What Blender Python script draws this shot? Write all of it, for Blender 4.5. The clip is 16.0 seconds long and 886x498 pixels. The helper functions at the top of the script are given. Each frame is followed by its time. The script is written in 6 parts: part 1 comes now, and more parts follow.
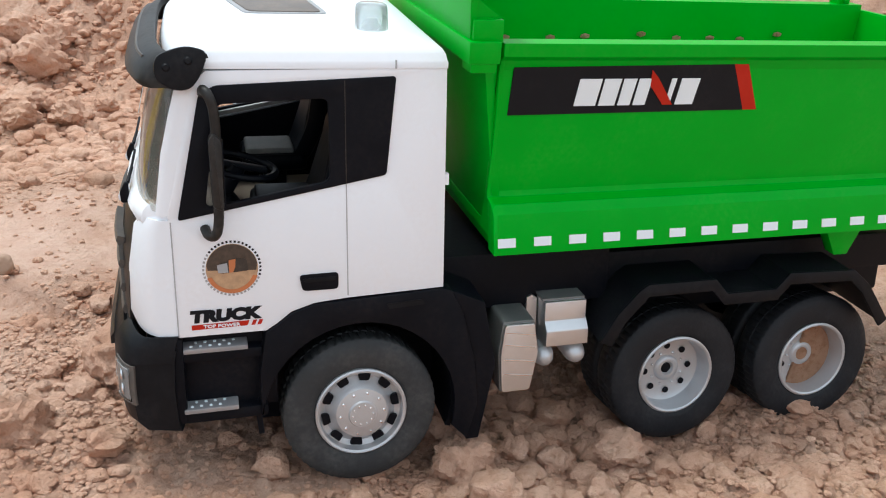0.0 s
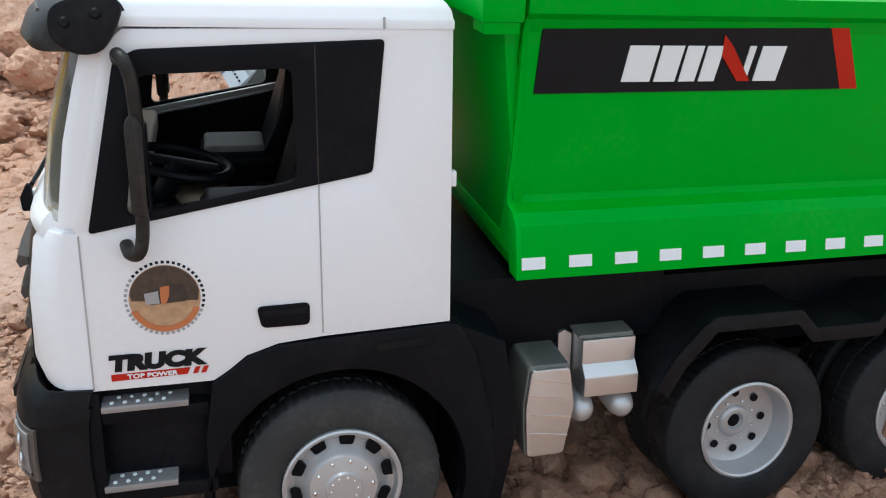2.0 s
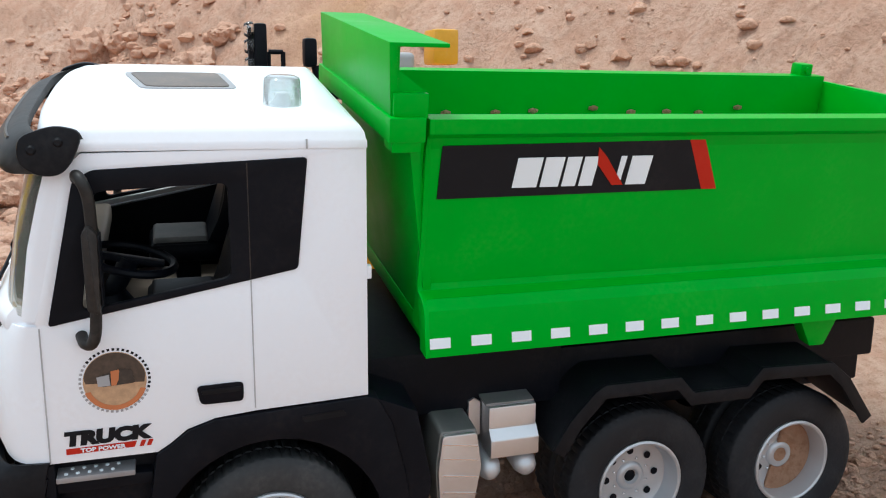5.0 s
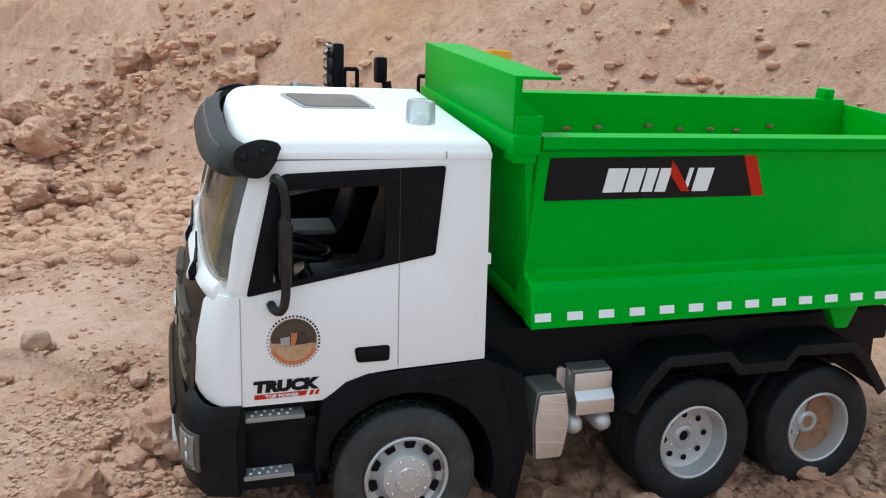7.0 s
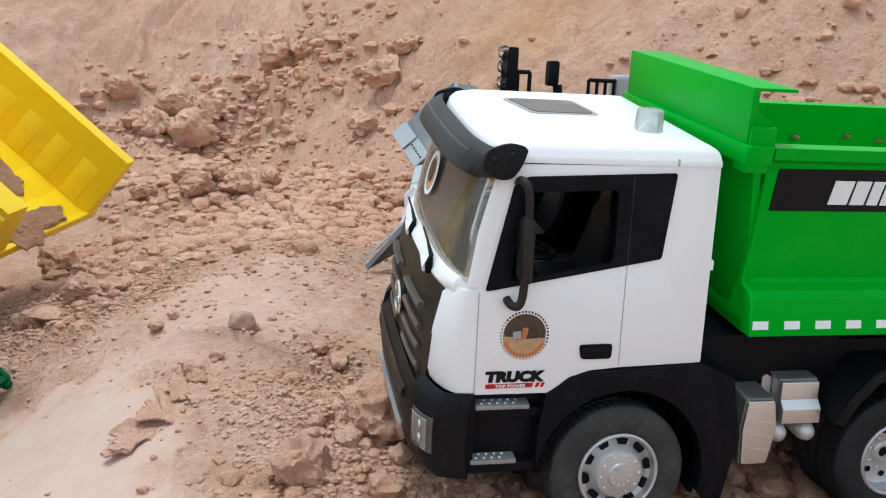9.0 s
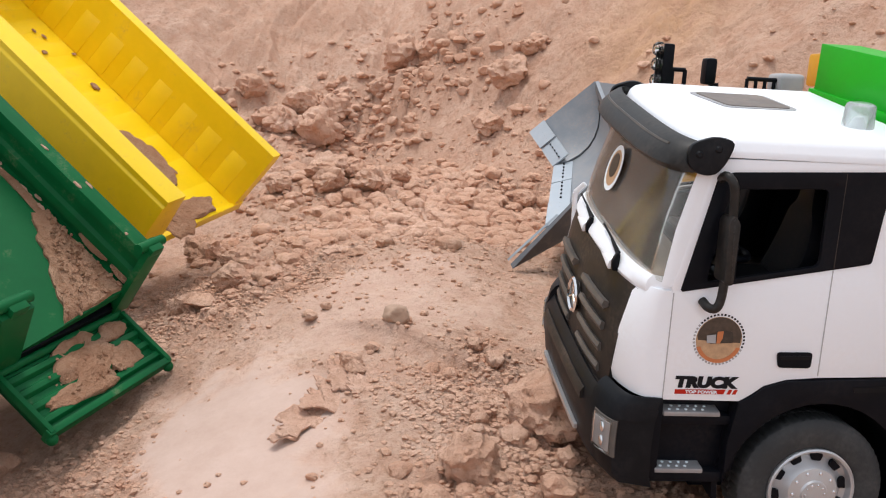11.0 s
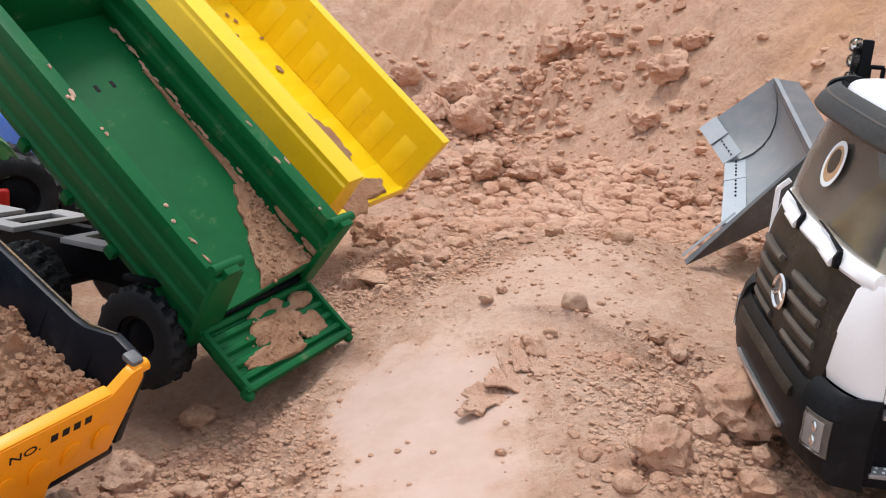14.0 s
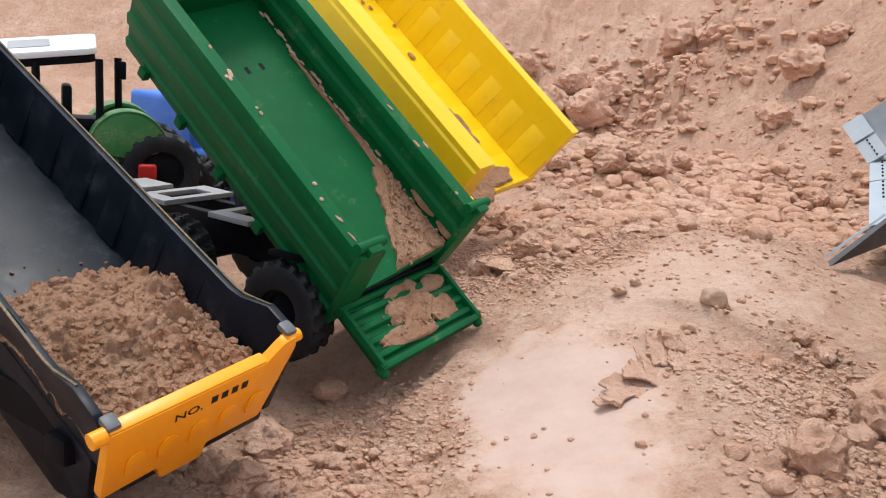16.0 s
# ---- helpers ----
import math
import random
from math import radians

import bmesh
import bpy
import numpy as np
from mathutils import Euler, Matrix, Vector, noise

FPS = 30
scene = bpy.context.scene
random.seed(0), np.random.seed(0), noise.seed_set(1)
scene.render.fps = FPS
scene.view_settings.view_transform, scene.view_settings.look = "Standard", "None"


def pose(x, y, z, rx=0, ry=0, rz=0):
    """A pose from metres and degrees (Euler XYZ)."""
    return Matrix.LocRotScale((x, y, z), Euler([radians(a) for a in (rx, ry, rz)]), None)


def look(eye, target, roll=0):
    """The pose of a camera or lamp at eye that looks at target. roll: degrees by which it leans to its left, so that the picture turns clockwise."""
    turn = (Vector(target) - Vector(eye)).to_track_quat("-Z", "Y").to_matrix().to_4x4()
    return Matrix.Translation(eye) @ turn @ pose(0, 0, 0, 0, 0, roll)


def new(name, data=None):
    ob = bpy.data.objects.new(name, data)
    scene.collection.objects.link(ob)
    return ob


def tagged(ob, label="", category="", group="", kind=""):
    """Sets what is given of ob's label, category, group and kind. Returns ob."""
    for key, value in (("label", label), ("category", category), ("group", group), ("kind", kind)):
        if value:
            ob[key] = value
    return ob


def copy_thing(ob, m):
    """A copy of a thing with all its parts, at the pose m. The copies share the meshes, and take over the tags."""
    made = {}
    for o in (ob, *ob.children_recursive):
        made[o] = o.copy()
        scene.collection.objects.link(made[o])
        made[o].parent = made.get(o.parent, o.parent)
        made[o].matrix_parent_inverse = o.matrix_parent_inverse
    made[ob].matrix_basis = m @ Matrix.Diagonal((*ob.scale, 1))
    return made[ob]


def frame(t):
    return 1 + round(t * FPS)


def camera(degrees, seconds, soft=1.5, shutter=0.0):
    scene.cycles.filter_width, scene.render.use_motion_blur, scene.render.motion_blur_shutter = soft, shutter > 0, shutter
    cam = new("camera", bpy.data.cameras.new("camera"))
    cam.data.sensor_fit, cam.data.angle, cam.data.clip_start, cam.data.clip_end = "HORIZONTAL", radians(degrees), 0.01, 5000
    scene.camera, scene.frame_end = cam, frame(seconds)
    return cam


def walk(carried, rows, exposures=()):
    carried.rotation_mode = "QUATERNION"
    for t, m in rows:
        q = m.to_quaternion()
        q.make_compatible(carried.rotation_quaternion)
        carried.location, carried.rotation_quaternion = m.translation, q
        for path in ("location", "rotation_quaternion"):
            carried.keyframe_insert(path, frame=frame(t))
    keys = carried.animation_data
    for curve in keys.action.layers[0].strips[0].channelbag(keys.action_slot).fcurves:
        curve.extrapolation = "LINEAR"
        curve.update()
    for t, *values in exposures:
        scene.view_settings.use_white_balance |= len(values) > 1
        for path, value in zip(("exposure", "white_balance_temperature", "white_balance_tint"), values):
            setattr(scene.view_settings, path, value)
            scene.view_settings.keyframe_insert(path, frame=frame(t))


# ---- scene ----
cam = camera(56.14, 16.0, soft=1.1)
# the toys are 1:18 models; their sizes and the path are written in full-size metres and brought down by U
U = 1.0 / 18.0
ROWS = [
    (0.0, (-1.613, -5.388, 3.667), (-1.065, -3.548, 3.107), 1.02),
    (0.5, (-1.506, -4.993, 3.569), (-0.965, -3.141, 3.041), 1.08),
    (1.0, (-1.386, -4.665, 3.477), (-0.852, -2.807, 2.963), 0.92),
    (1.5, (-1.265, -4.346, 3.478), (-0.741, -2.484, 2.970), 0.67),
    (2.0, (-1.164, -4.098, 3.268), (-0.654, -2.232, 2.760), 0.50),
    (2.5, (-1.140, -3.901, 3.112), (-0.636, -2.030, 2.618), 0.10),
    (3.0, (-1.065, -3.777, 3.117), (-0.553, -1.903, 2.645), 0.02),
    (3.5, (-0.927, -3.799, 3.351), (-0.399, -1.927, 2.885), 0.23),
    (4.0, (-0.912, -4.075, 3.542), (-0.353, -2.205, 3.104), 0.24),
    (6.5, (-1.889, -5.558, 3.711), (-1.252, -3.698, 3.345), 1.08),
    (7.0, (-2.243, -5.690, 3.762), (-1.625, -3.825, 3.386), 1.37),
    (7.5, (-2.520, -5.788, 3.741), (-1.936, -3.915, 3.354), 1.69),
    (8.0, (-2.780, -5.851, 3.760), (-2.247, -3.963, 3.368), 2.01),
    (8.5, (-3.015, -5.848, 3.814), (-2.554, -3.941, 3.422), 2.37),
    (9.0, (-3.291, -5.698, 3.798), (-2.891, -3.777, 3.409), 2.59),
    (9.5, (-3.499, -5.590, 3.824), (-3.162, -3.657, 3.440), 2.76),
    (10.0, (-3.647, -5.541, 3.776), (-3.365, -3.599, 3.391), 2.78),
    (12.5, (-4.372, -5.436, 3.610), (-4.355, -3.477, 3.207), 4.02),
    (13.0, (-4.505, -5.469, 3.621), (-4.530, -3.511, 3.213), 4.31),
    (13.5, (-4.556, -5.543, 3.589), (-4.629, -3.588, 3.173), 4.57),
    (14.0, (-4.618, -5.627, 3.557), (-4.734, -3.676, 3.132), 4.70),
    (14.5, (-4.684, -5.662, 3.535), (-4.856, -3.717, 3.102), 4.84),
    (15.0, (-4.785, -5.684, 3.515), (-5.012, -3.746, 3.073), 5.04),
    (15.5, (-4.897, -5.737, 3.477), (-5.178, -3.809, 3.025), 5.31),
    (16.0, (-5.048, -5.737, 3.449), (-5.391, -3.821, 2.987), 5.75),
]
walk(cam, [(t, look(Vector(e) * U, Vector(g) * U, r)) for t, e, g, r in ROWS],
     exposures=[(0, 0.18, 6180, 3), (1, 0.06, 6080, 2), (2, 0.08, 5980, 1), (3, 0.24, 5980, 1), (4, 0.24, 6000, 2), (6.5, -0.08, 6020, 0), (7.5, -0.05, 5860, -2), (8.5, -0.03, 5960, -1), (10, 0.0, 6350, 6), (12.5, 0.04, 6600, 11), (16, 0.15, 6420, 8)])

# ---- light ----
world = bpy.data.worlds.new("overcast_sky")
scene.world = world
world.use_nodes = True
wn, wl = world.node_tree.nodes, world.node_tree.links
sky = wn.new("ShaderNodeTexSky")
sky.sky_type, sky.sun_disc = "NISHITA", False
sky.sun_elevation, sky.sun_rotation = radians(78), radians(-61)
sky.air_density, sky.dust_density = 1.0, 4.0
haze = wn.new("ShaderNodeMix")
haze.data_type = "RGBA"
haze.inputs["Factor"].default_value = 0.75
haze.inputs["B"].default_value = (8.7, 9.2, 10.0, 1)
wl.new(sky.outputs["Color"], haze.inputs["A"])
wl.new(haze.outputs["Result"], wn["Background"].inputs["Color"])
wn["Background"].inputs["Strength"].default_value = 0.122
sun = new("sun", bpy.data.lights.new("sun", "SUN"))
sun.data.energy, sun.data.angle, sun.data.color = 2.0, radians(18), (1.0, 0.985, 0.965)
sun.matrix_world = look((-0.45, 0.25, 2.4), (0, 0, 0))


# ---- materials ----
def nd(m, kind, **sets):
    n = m.node_tree.nodes.new(kind)
    for key, value in sets.items():
        n.inputs[key.replace("_", " ")].default_value = value
    return n


def ramp(m, source, lo, hi):
    r = nd(m, "ShaderNodeMapRange")
    r.inputs["From Min"].default_value, r.inputs["From Max"].default_value = lo, hi
    m.node_tree.links.new(source, r.inputs["Value"])
    return r.outputs["Result"]


def blend(m, fac, a, b):
    x = nd(m, "ShaderNodeMix")
    x.data_type = "RGBA"
    for key, value in (("Factor", fac), ("A", a), ("B", b)):
        if isinstance(value, (tuple, float, int)):
            x.inputs[key].default_value = (*value, 1) if isinstance(value, tuple) else value
        else:
            m.node_tree.links.new(value, x.inputs[key])
    return x.outputs["Result"]


SAND_DUST = (0.50, 0.34, 0.245)


def surface(name, color, rough=0.4, metal=0.0, vary=0.12, dust=0.15, bump=0.05, fine=500.0, dust_edge=0.62, coat=0.0, patch=45.0, dust_color=SAND_DUST, spec=0.5):
    """Moulded plastic, metal or rubber with grain, scuffs and a film of sand dust."""
    m = bpy.data.materials.new(name)
    m.use_nodes = True
    b = m.node_tree.nodes["Principled BSDF"]
    link = m.node_tree.links.new
    co = nd(m, "ShaderNodeTexCoord").outputs["Object"]
    big = nd(m, "ShaderNodeTexNoise", Scale=patch, Detail=6.0, Roughness=0.65)
    small = nd(m, "ShaderNodeTexNoise", Scale=fine, Detail=4.0)
    link(co, big.inputs["Vector"])
    link(co, small.inputs["Vector"])
    dark = tuple(c * (1 - vary) for c in color)
    lite = tuple(min(1, c * (1 + vary)) for c in color)
    base = blend(m, ramp(m, big.outputs["Fac"], 0.3, 0.7), dark, lite)
    film = nd(m, "ShaderNodeMath")
    film.operation = "MULTIPLY"
    link(ramp(m, big.outputs["Fac"], dust_edge - 0.17, dust_edge + 0.13), film.inputs[0])
    link(ramp(m, small.outputs["Fac"], 0.35, 0.65), film.inputs[1])
    amount = nd(m, "ShaderNodeMath")
    amount.operation = "MULTIPLY"
    link(film.outputs[0], amount.inputs[0])
    amount.inputs[1].default_value = dust
    link(blend(m, amount.outputs[0], base, dust_color), b.inputs["Base Color"])
    r = nd(m, "ShaderNodeMapRange")
    r.inputs["To Min"].default_value, r.inputs["To Max"].default_value = max(0.03, rough - 0.1), min(1, rough + 0.2)
    link(big.outputs["Fac"], r.inputs["Value"])
    link(r.outputs["Result"], b.inputs["Roughness"])
    b.inputs["Metallic"].default_value = metal
    b.inputs["Specular IOR Level"].default_value = spec
    b.inputs["Coat Weight"].default_value = coat
    if bump:
        bp = nd(m, "ShaderNodeBump", Strength=bump, Distance=0.0006)
        link(small.outputs["Fac"], bp.inputs["Height"])
        link(bp.outputs["Normal"], b.inputs["Normal"])
    return m


def earth(name, tint=(1, 1, 1)):
    """Dry reddish sandy loam: pale dust, redder loose patches, crumbs and grit; crevice shade is put into the dark
    tones.
    """
    m = bpy.data.materials.new(name)
    m.use_nodes = True
    b = m.node_tree.nodes["Principled BSDF"]
    link = m.node_tree.links.new
    co = nd(m, "ShaderNodeNewGeometry").outputs["Position"]
    pressed = nd(m, "ShaderNodeAttribute")
    pressed.attribute_name = "pressed"
    n1 = nd(m, "ShaderNodeTexNoise", Scale=5.0, Detail=5.0, Roughness=0.6)
    n2 = nd(m, "ShaderNodeTexNoise", Scale=38.0, Detail=8.0, Roughness=0.7)
    nm = nd(m, "ShaderNodeTexNoise", Scale=170.0, Detail=5.0, Roughness=0.65)
    n3 = nd(m, "ShaderNodeTexNoise", Scale=480.0, Detail=6.0, Roughness=0.75)
    for n in (n1, n2, nm, n3):
        link(co, n.inputs["Vector"])
    t = lambda c: tuple(x * y for x, y in zip(c, tint))
    a = blend(m, ramp(m, n1.outputs["Fac"], 0.35, 0.65), t((0.565, 0.360, 0.260)), t((0.66, 0.455, 0.350)))
    c = blend(m, ramp(m, n2.outputs["Fac"], 0.36, 0.60), t((0.54, 0.318, 0.222)), a)
    c = blend(m, ramp(m, nm.outputs["Fac"], 0.30, 0.50), t((0.47, 0.275, 0.185)), c)
    # low noise, the hollows of the bump, takes dark red as crevice shade
    d = blend(m, ramp(m, n3.outputs["Fac"], 0.20, 0.42), t((0.34, 0.172, 0.100)), c)
    e = blend(m, ramp(m, n3.outputs["Fac"], 0.60, 0.80), d, t((0.76, 0.58, 0.47)))
    loose = nd(m, "ShaderNodeAttribute")
    loose.attribute_name = "loose"
    ochre = nd(m, "ShaderNodeAttribute")
    ochre.attribute_name = "ochre"
    # loose soil is darker and redder, its dark tone painting crevice shade too
    crumbly = blend(m, ramp(m, nm.outputs["Fac"], 0.35, 0.62), t((0.36, 0.185, 0.115)), t((0.56, 0.335, 0.235)))
    loose_dark = nd(m, "ShaderNodeMath")
    loose_dark.operation = "MULTIPLY"
    link(loose.outputs["Fac"], loose_dark.inputs[0])
    loose_dark.inputs[1].default_value = 0.24
    e = blend(m, loose_dark.outputs[0], e, crumbly)
    stain = nd(m, "ShaderNodeMath")
    stain.operation = "MULTIPLY"
    link(ochre.outputs["Fac"], stain.inputs[0])
    link(ramp(m, n2.outputs["Fac"], 0.2, 0.6), stain.inputs[1])
    e = blend(m, stain.outputs[0], e, t((0.58, 0.34, 0.20)))
    pale = blend(m, ramp(m, n2.outputs["Fac"], 0.3, 0.7), (0.50, 0.355, 0.29), (0.57, 0.42, 0.355))
    link(blend(m, pressed.outputs["Fac"], e, pale), b.inputs["Base Color"])
    b.inputs["Roughness"].default_value = 0.95
    b.inputs["Specular IOR Level"].default_value = 0.15
    crisp = nd(m, "ShaderNodeMapRange")
    crisp.inputs["To Min"].default_value, crisp.inputs["To Max"].default_value = 0.95, 0.10
    link(pressed.outputs["Fac"], crisp.inputs["Value"])
    before = None
    for n, far in ((n2, 0.004), (nm, 0.0035), (n3, 0.0014)):
        bp = nd(m, "ShaderNodeBump", Distance=far)
        link(crisp.outputs["Result"], bp.inputs["Strength"])
        link(n.outputs["Fac"], bp.inputs["Height"])
        if before:
            link(before.outputs["Normal"], bp.inputs["Normal"])
        before = bp
    link(before.outputs["Normal"], b.inputs["Normal"])
    return m


def clear(name, color, rough=0.05, alpha_dust=0.0, film=(0.56, 0.50, 0.44)):
    """Clear plastic: see-through with a glossy skin and some dust on it."""
    m = bpy.data.materials.new(name)
    m.use_nodes = True
    nt = m.node_tree
    b = nt.nodes["Principled BSDF"]
    b.inputs["Base Color"].default_value = (*film, 1)
    b.inputs["Roughness"].default_value = 0.6
    tr = nd(m, "ShaderNodeBsdfTransparent")
    tr.inputs["Color"].default_value = (*color, 1)
    gl = nd(m, "ShaderNodeBsdfGlossy", Roughness=rough)
    fr = nd(m, "ShaderNodeFresnel", IOR=1.45)
    s1, s2 = nd(m, "ShaderNodeMixShader"), nd(m, "ShaderNodeMixShader")
    nt.links.new(fr.outputs["Fac"], s1.inputs["Fac"])
    nt.links.new(tr.outputs["BSDF"], s1.inputs[1])
    nt.links.new(gl.outputs["BSDF"], s1.inputs[2])
    co = nd(m, "ShaderNodeTexCoord").outputs["Object"]
    n = nd(m, "ShaderNodeTexNoise", Scale=60.0, Detail=6.0)
    nt.links.new(co, n.inputs["Vector"])
    r = nd(m, "ShaderNodeMapRange")
    r.inputs["From Min"].default_value, r.inputs["From Max"].default_value = 0.3, 0.8
    r.inputs["To Min"].default_value, r.inputs["To Max"].default_value = alpha_dust * 0.3, alpha_dust
    nt.links.new(n.outputs["Fac"], r.inputs["Value"])
    nt.links.new(r.outputs["Result"], s2.inputs["Fac"])
    nt.links.new(s1.outputs["Shader"], s2.inputs[1])
    nt.links.new(b.outputs["BSDF"], s2.inputs[2])
    nt.links.new(s2.outputs["Shader"], nt.nodes["Material Output"].inputs["Surface"])
    return m


WHITE = surface("white_plastic", (0.84, 0.86, 0.90), 0.32, vary=0.02, dust=0.10, bump=0.02)
GREEN = surface("green_plastic", (0.0006, 0.385, 0.008), 0.36, vary=0.04, dust=0.03, bump=0.03, spec=0.22)
BLACK = surface("black_plastic", (0.0034, 0.0044, 0.0075), 0.42, vary=0.2, dust=0.02, bump=0.05, spec=0.12)
DUSTY_BLACK = surface("dusty_black_plastic", (0.0052, 0.0062, 0.0085), 0.40, vary=0.25, dust=0.04, bump=0.06, spec=0.16, dust_edge=0.60, dust_color=(0.26, 0.22, 0.20))
VISOR = surface("dusty_brown_black_plastic", (0.012, 0.0115, 0.011), 0.42, vary=0.25, dust=0.12, spec=0.3, dust_edge=0.55, dust_color=(0.30, 0.23, 0.19))
BAR = surface("dull_grille_bars", (0.085, 0.078, 0.072), 0.45, vary=0.15, dust=0.2)
HATCH = surface("brown_grey_hatch", (0.15, 0.125, 0.11), 0.5, vary=0.2, dust=0.35, fine=900.0)
GRILLE = surface("brown_black_plastic", (0.018, 0.015, 0.0135), 0.45, vary=0.2, dust=0.14, spec=0.3)
GREYBAR = surface("grey_plastic", (0.19, 0.18, 0.175), 0.45, vary=0.1, dust=0.3)
RUBBER = surface("tyre_rubber", (0.036, 0.038, 0.040), 0.6, vary=0.25, dust=0.38, spec=0.3, bump=0.3, dust_edge=0.62, dust_color=(0.17, 0.155, 0.14))
TWIN_RUBBER = surface("dark_tyre_rubber", (0.013, 0.0145, 0.018), 0.55, vary=0.25, dust=0.25, spec=0.3, bump=0.3, dust_edge=0.66, dust_color=(0.13, 0.12, 0.11))
SILVER = surface("silver_paint", (0.55, 0.56, 0.58), 0.36, metal=0.55, vary=0.06, dust=0.12)
STEEL = surface("brushed_silver", (0.66, 0.66, 0.67), 0.30, metal=0.85, vary=0.05, dust=0.1)
TREAD = surface("worn_silver_tread", (0.30, 0.30, 0.31), 0.4, metal=0.4, vary=0.2, dust=0.25)
CHROME = surface("chrome", (0.75, 0.75, 0.76), 0.12, metal=1.0, vary=0.03, dust=0.1)
DECAL_BLACK = surface("black_sticker", (0.006, 0.0075, 0.011), 0.4, vary=0.1, dust=0.02, bump=0, spec=0.18)
DECAL_WHITE = surface("white_sticker", (0.80, 0.86, 0.90), 0.4, vary=0.02, dust=0.03, bump=0, spec=0.2)
DECAL_RED = surface("red_sticker", (0.46, 0.020, 0.008), 0.4, vary=0.05, dust=0.03, bump=0, spec=0.15)
DECAL_BROWN = surface("brown_print", (0.060, 0.040, 0.028), 0.4, vary=0.3, dust=0.05, bump=0, patch=400.0)
DECAL_DARK = surface("dark_print", (0.035, 0.026, 0.02), 0.4, vary=0.3, dust=0.05, bump=0, patch=400.0)
DECAL_SAND = surface("sand_print", (0.48, 0.30, 0.17), 0.4, vary=0.2, dust=0.05, bump=0, patch=400.0)
DECAL_ORANGE = surface("orange_print", (0.52, 0.17, 0.06), 0.4, vary=0.1, dust=0.05, bump=0)
SEAM = surface("seam_shadow", (0.42, 0.42, 0.43), 0.5, vary=0.1, dust=0.1)
INTERIOR = surface("tan_plastic", (0.42, 0.35, 0.28), 0.5, vary=0.1, dust=0.2)
SEAT = surface("seat_grey", (0.20, 0.19, 0.18), 0.6, vary=0.2, dust=0.3)
TRAILER = surface("dark_green_plastic", (0.003, 0.105, 0.030), 0.44, vary=0.12, dust=0.45, dust_edge=0.76, bump=0.05, spec=0.16)
YELLOW = surface("yellow_plastic", (0.90, 0.60, 0.004), 0.33, vary=0.05, dust=0.75, dust_edge=0.74, bump=0.03, dust_color=(0.36, 0.2, 0.10))
ORANGE = surface("orange_plastic", (0.96, 0.36, 0.001), 0.32, vary=0.05, dust=0.55, dust_edge=0.72, dust_color=(0.42, 0.14, 0.04), patch=90.0)
NAVY = surface("blue_black_plastic", (0.0045, 0.0075, 0.014), 0.36, vary=0.3, dust=0.26, dust_edge=0.70, dust_color=(0.20, 0.20, 0.21), spec=0.2)
BUCKET = surface("grey_bucket_plastic", (0.23, 0.25, 0.275), 0.42, vary=0.12, dust=0.35, dust_edge=0.6)
LIP = surface("light_grey_plates", (0.40, 0.45, 0.50), 0.40, vary=0.08, dust=0.2)
# grey of the dumper's corner caps, also painting shade on the bucket plates
CAP_AND_SHADE = surface("cap_and_bucket_shade", (0.10, 0.105, 0.115), 0.45, vary=0.15, dust=0.3)
WORN = surface("worn_brown_edge", (0.06, 0.045, 0.03), 0.5, vary=0.4, dust=0.6, dust_edge=0.5, dust_color=(0.40, 0.22, 0.06))
LOADER = surface("loader_yellow", (0.75, 0.36, 0.01), 0.4, dust=0.4)
BLUE = surface("blue_plastic", (0.03, 0.16, 0.62), 0.35, dust=0.2)
TRACTOR = surface("tractor_green", (0.045, 0.22, 0.06), 0.35, vary=0.15, dust=0.45)
RED = surface("red_plastic", (0.60, 0.015, 0.01), 0.4, dust=0.3)
ASHGREY = surface("ash_grey_plastic", (0.36, 0.36, 0.37), 0.45, vary=0.1, dust=0.3)
EARTH = earth("sandy_earth")
CLOD = earth("clod_earth", (1.16, 1.13, 1.11))
CRUST = earth("dried_crust", (1.20, 1.20, 1.22))
CRUMB = earth("crumbly_earth", (1.18, 1.14, 1.11))
DAMP = earth("damp_sand", (0.75, 0.67, 0.58))
GLASS = clear("clear_plastic_pane", (0.96, 0.95, 0.92), 0.04, 0.15)
BEACON = clear("clear_beacon", (0.90, 0.93, 0.93), 0.08, 0.40, (0.80, 0.83, 0.83))
LENS = clear("clear_lens", (0.98, 0.99, 0.99), 0.05, 0.06)


# ---- building helpers: shapes are written in full-size metres, part() brings them down by U ----
def thing(name, m=None, label="", category="", group="", kind=""):
    ob = new(name)
    ob.empty_display_size = 0.01
    if m is not None:
        m = m.copy()
        m.translation = m.translation * U
        ob.matrix_world = m
    return tagged(ob, label, category, group, kind)


def finish(bm, name, material, smooth=38):
    bmesh.ops.remove_doubles(bm, verts=bm.verts, dist=1e-5)
    bmesh.ops.recalc_face_normals(bm, faces=bm.faces)
    bmesh.ops.scale(bm, vec=(U, U, U), verts=bm.verts)
    me = bpy.data.meshes.new(name)
    bm.to_mesh(me)
    bm.free()
    me.materials.append(material)
    if smooth:
        me.polygons.foreach_set("use_smooth", [True] * len(me.polygons))
        me.set_sharp_from_angle(angle=radians(smooth))
    return me


def part(name, bm, material, parent=None, label="", smooth=38):
    ob = new(name, finish(bm, name, material, smooth))
    ob.parent = parent
    return tagged(ob, label)


def join(*bms):
    out = bms[0]
    for b in bms[1:]:
        me = bpy.data.meshes.new("tmp")
        b.to_mesh(me)
        b.free()
        out.from_mesh(me)
        bpy.data.meshes.remove(me)
    return out


def move(bm, m):
    bmesh.ops.transform(bm, matrix=m, verts=bm.verts)
    return bm


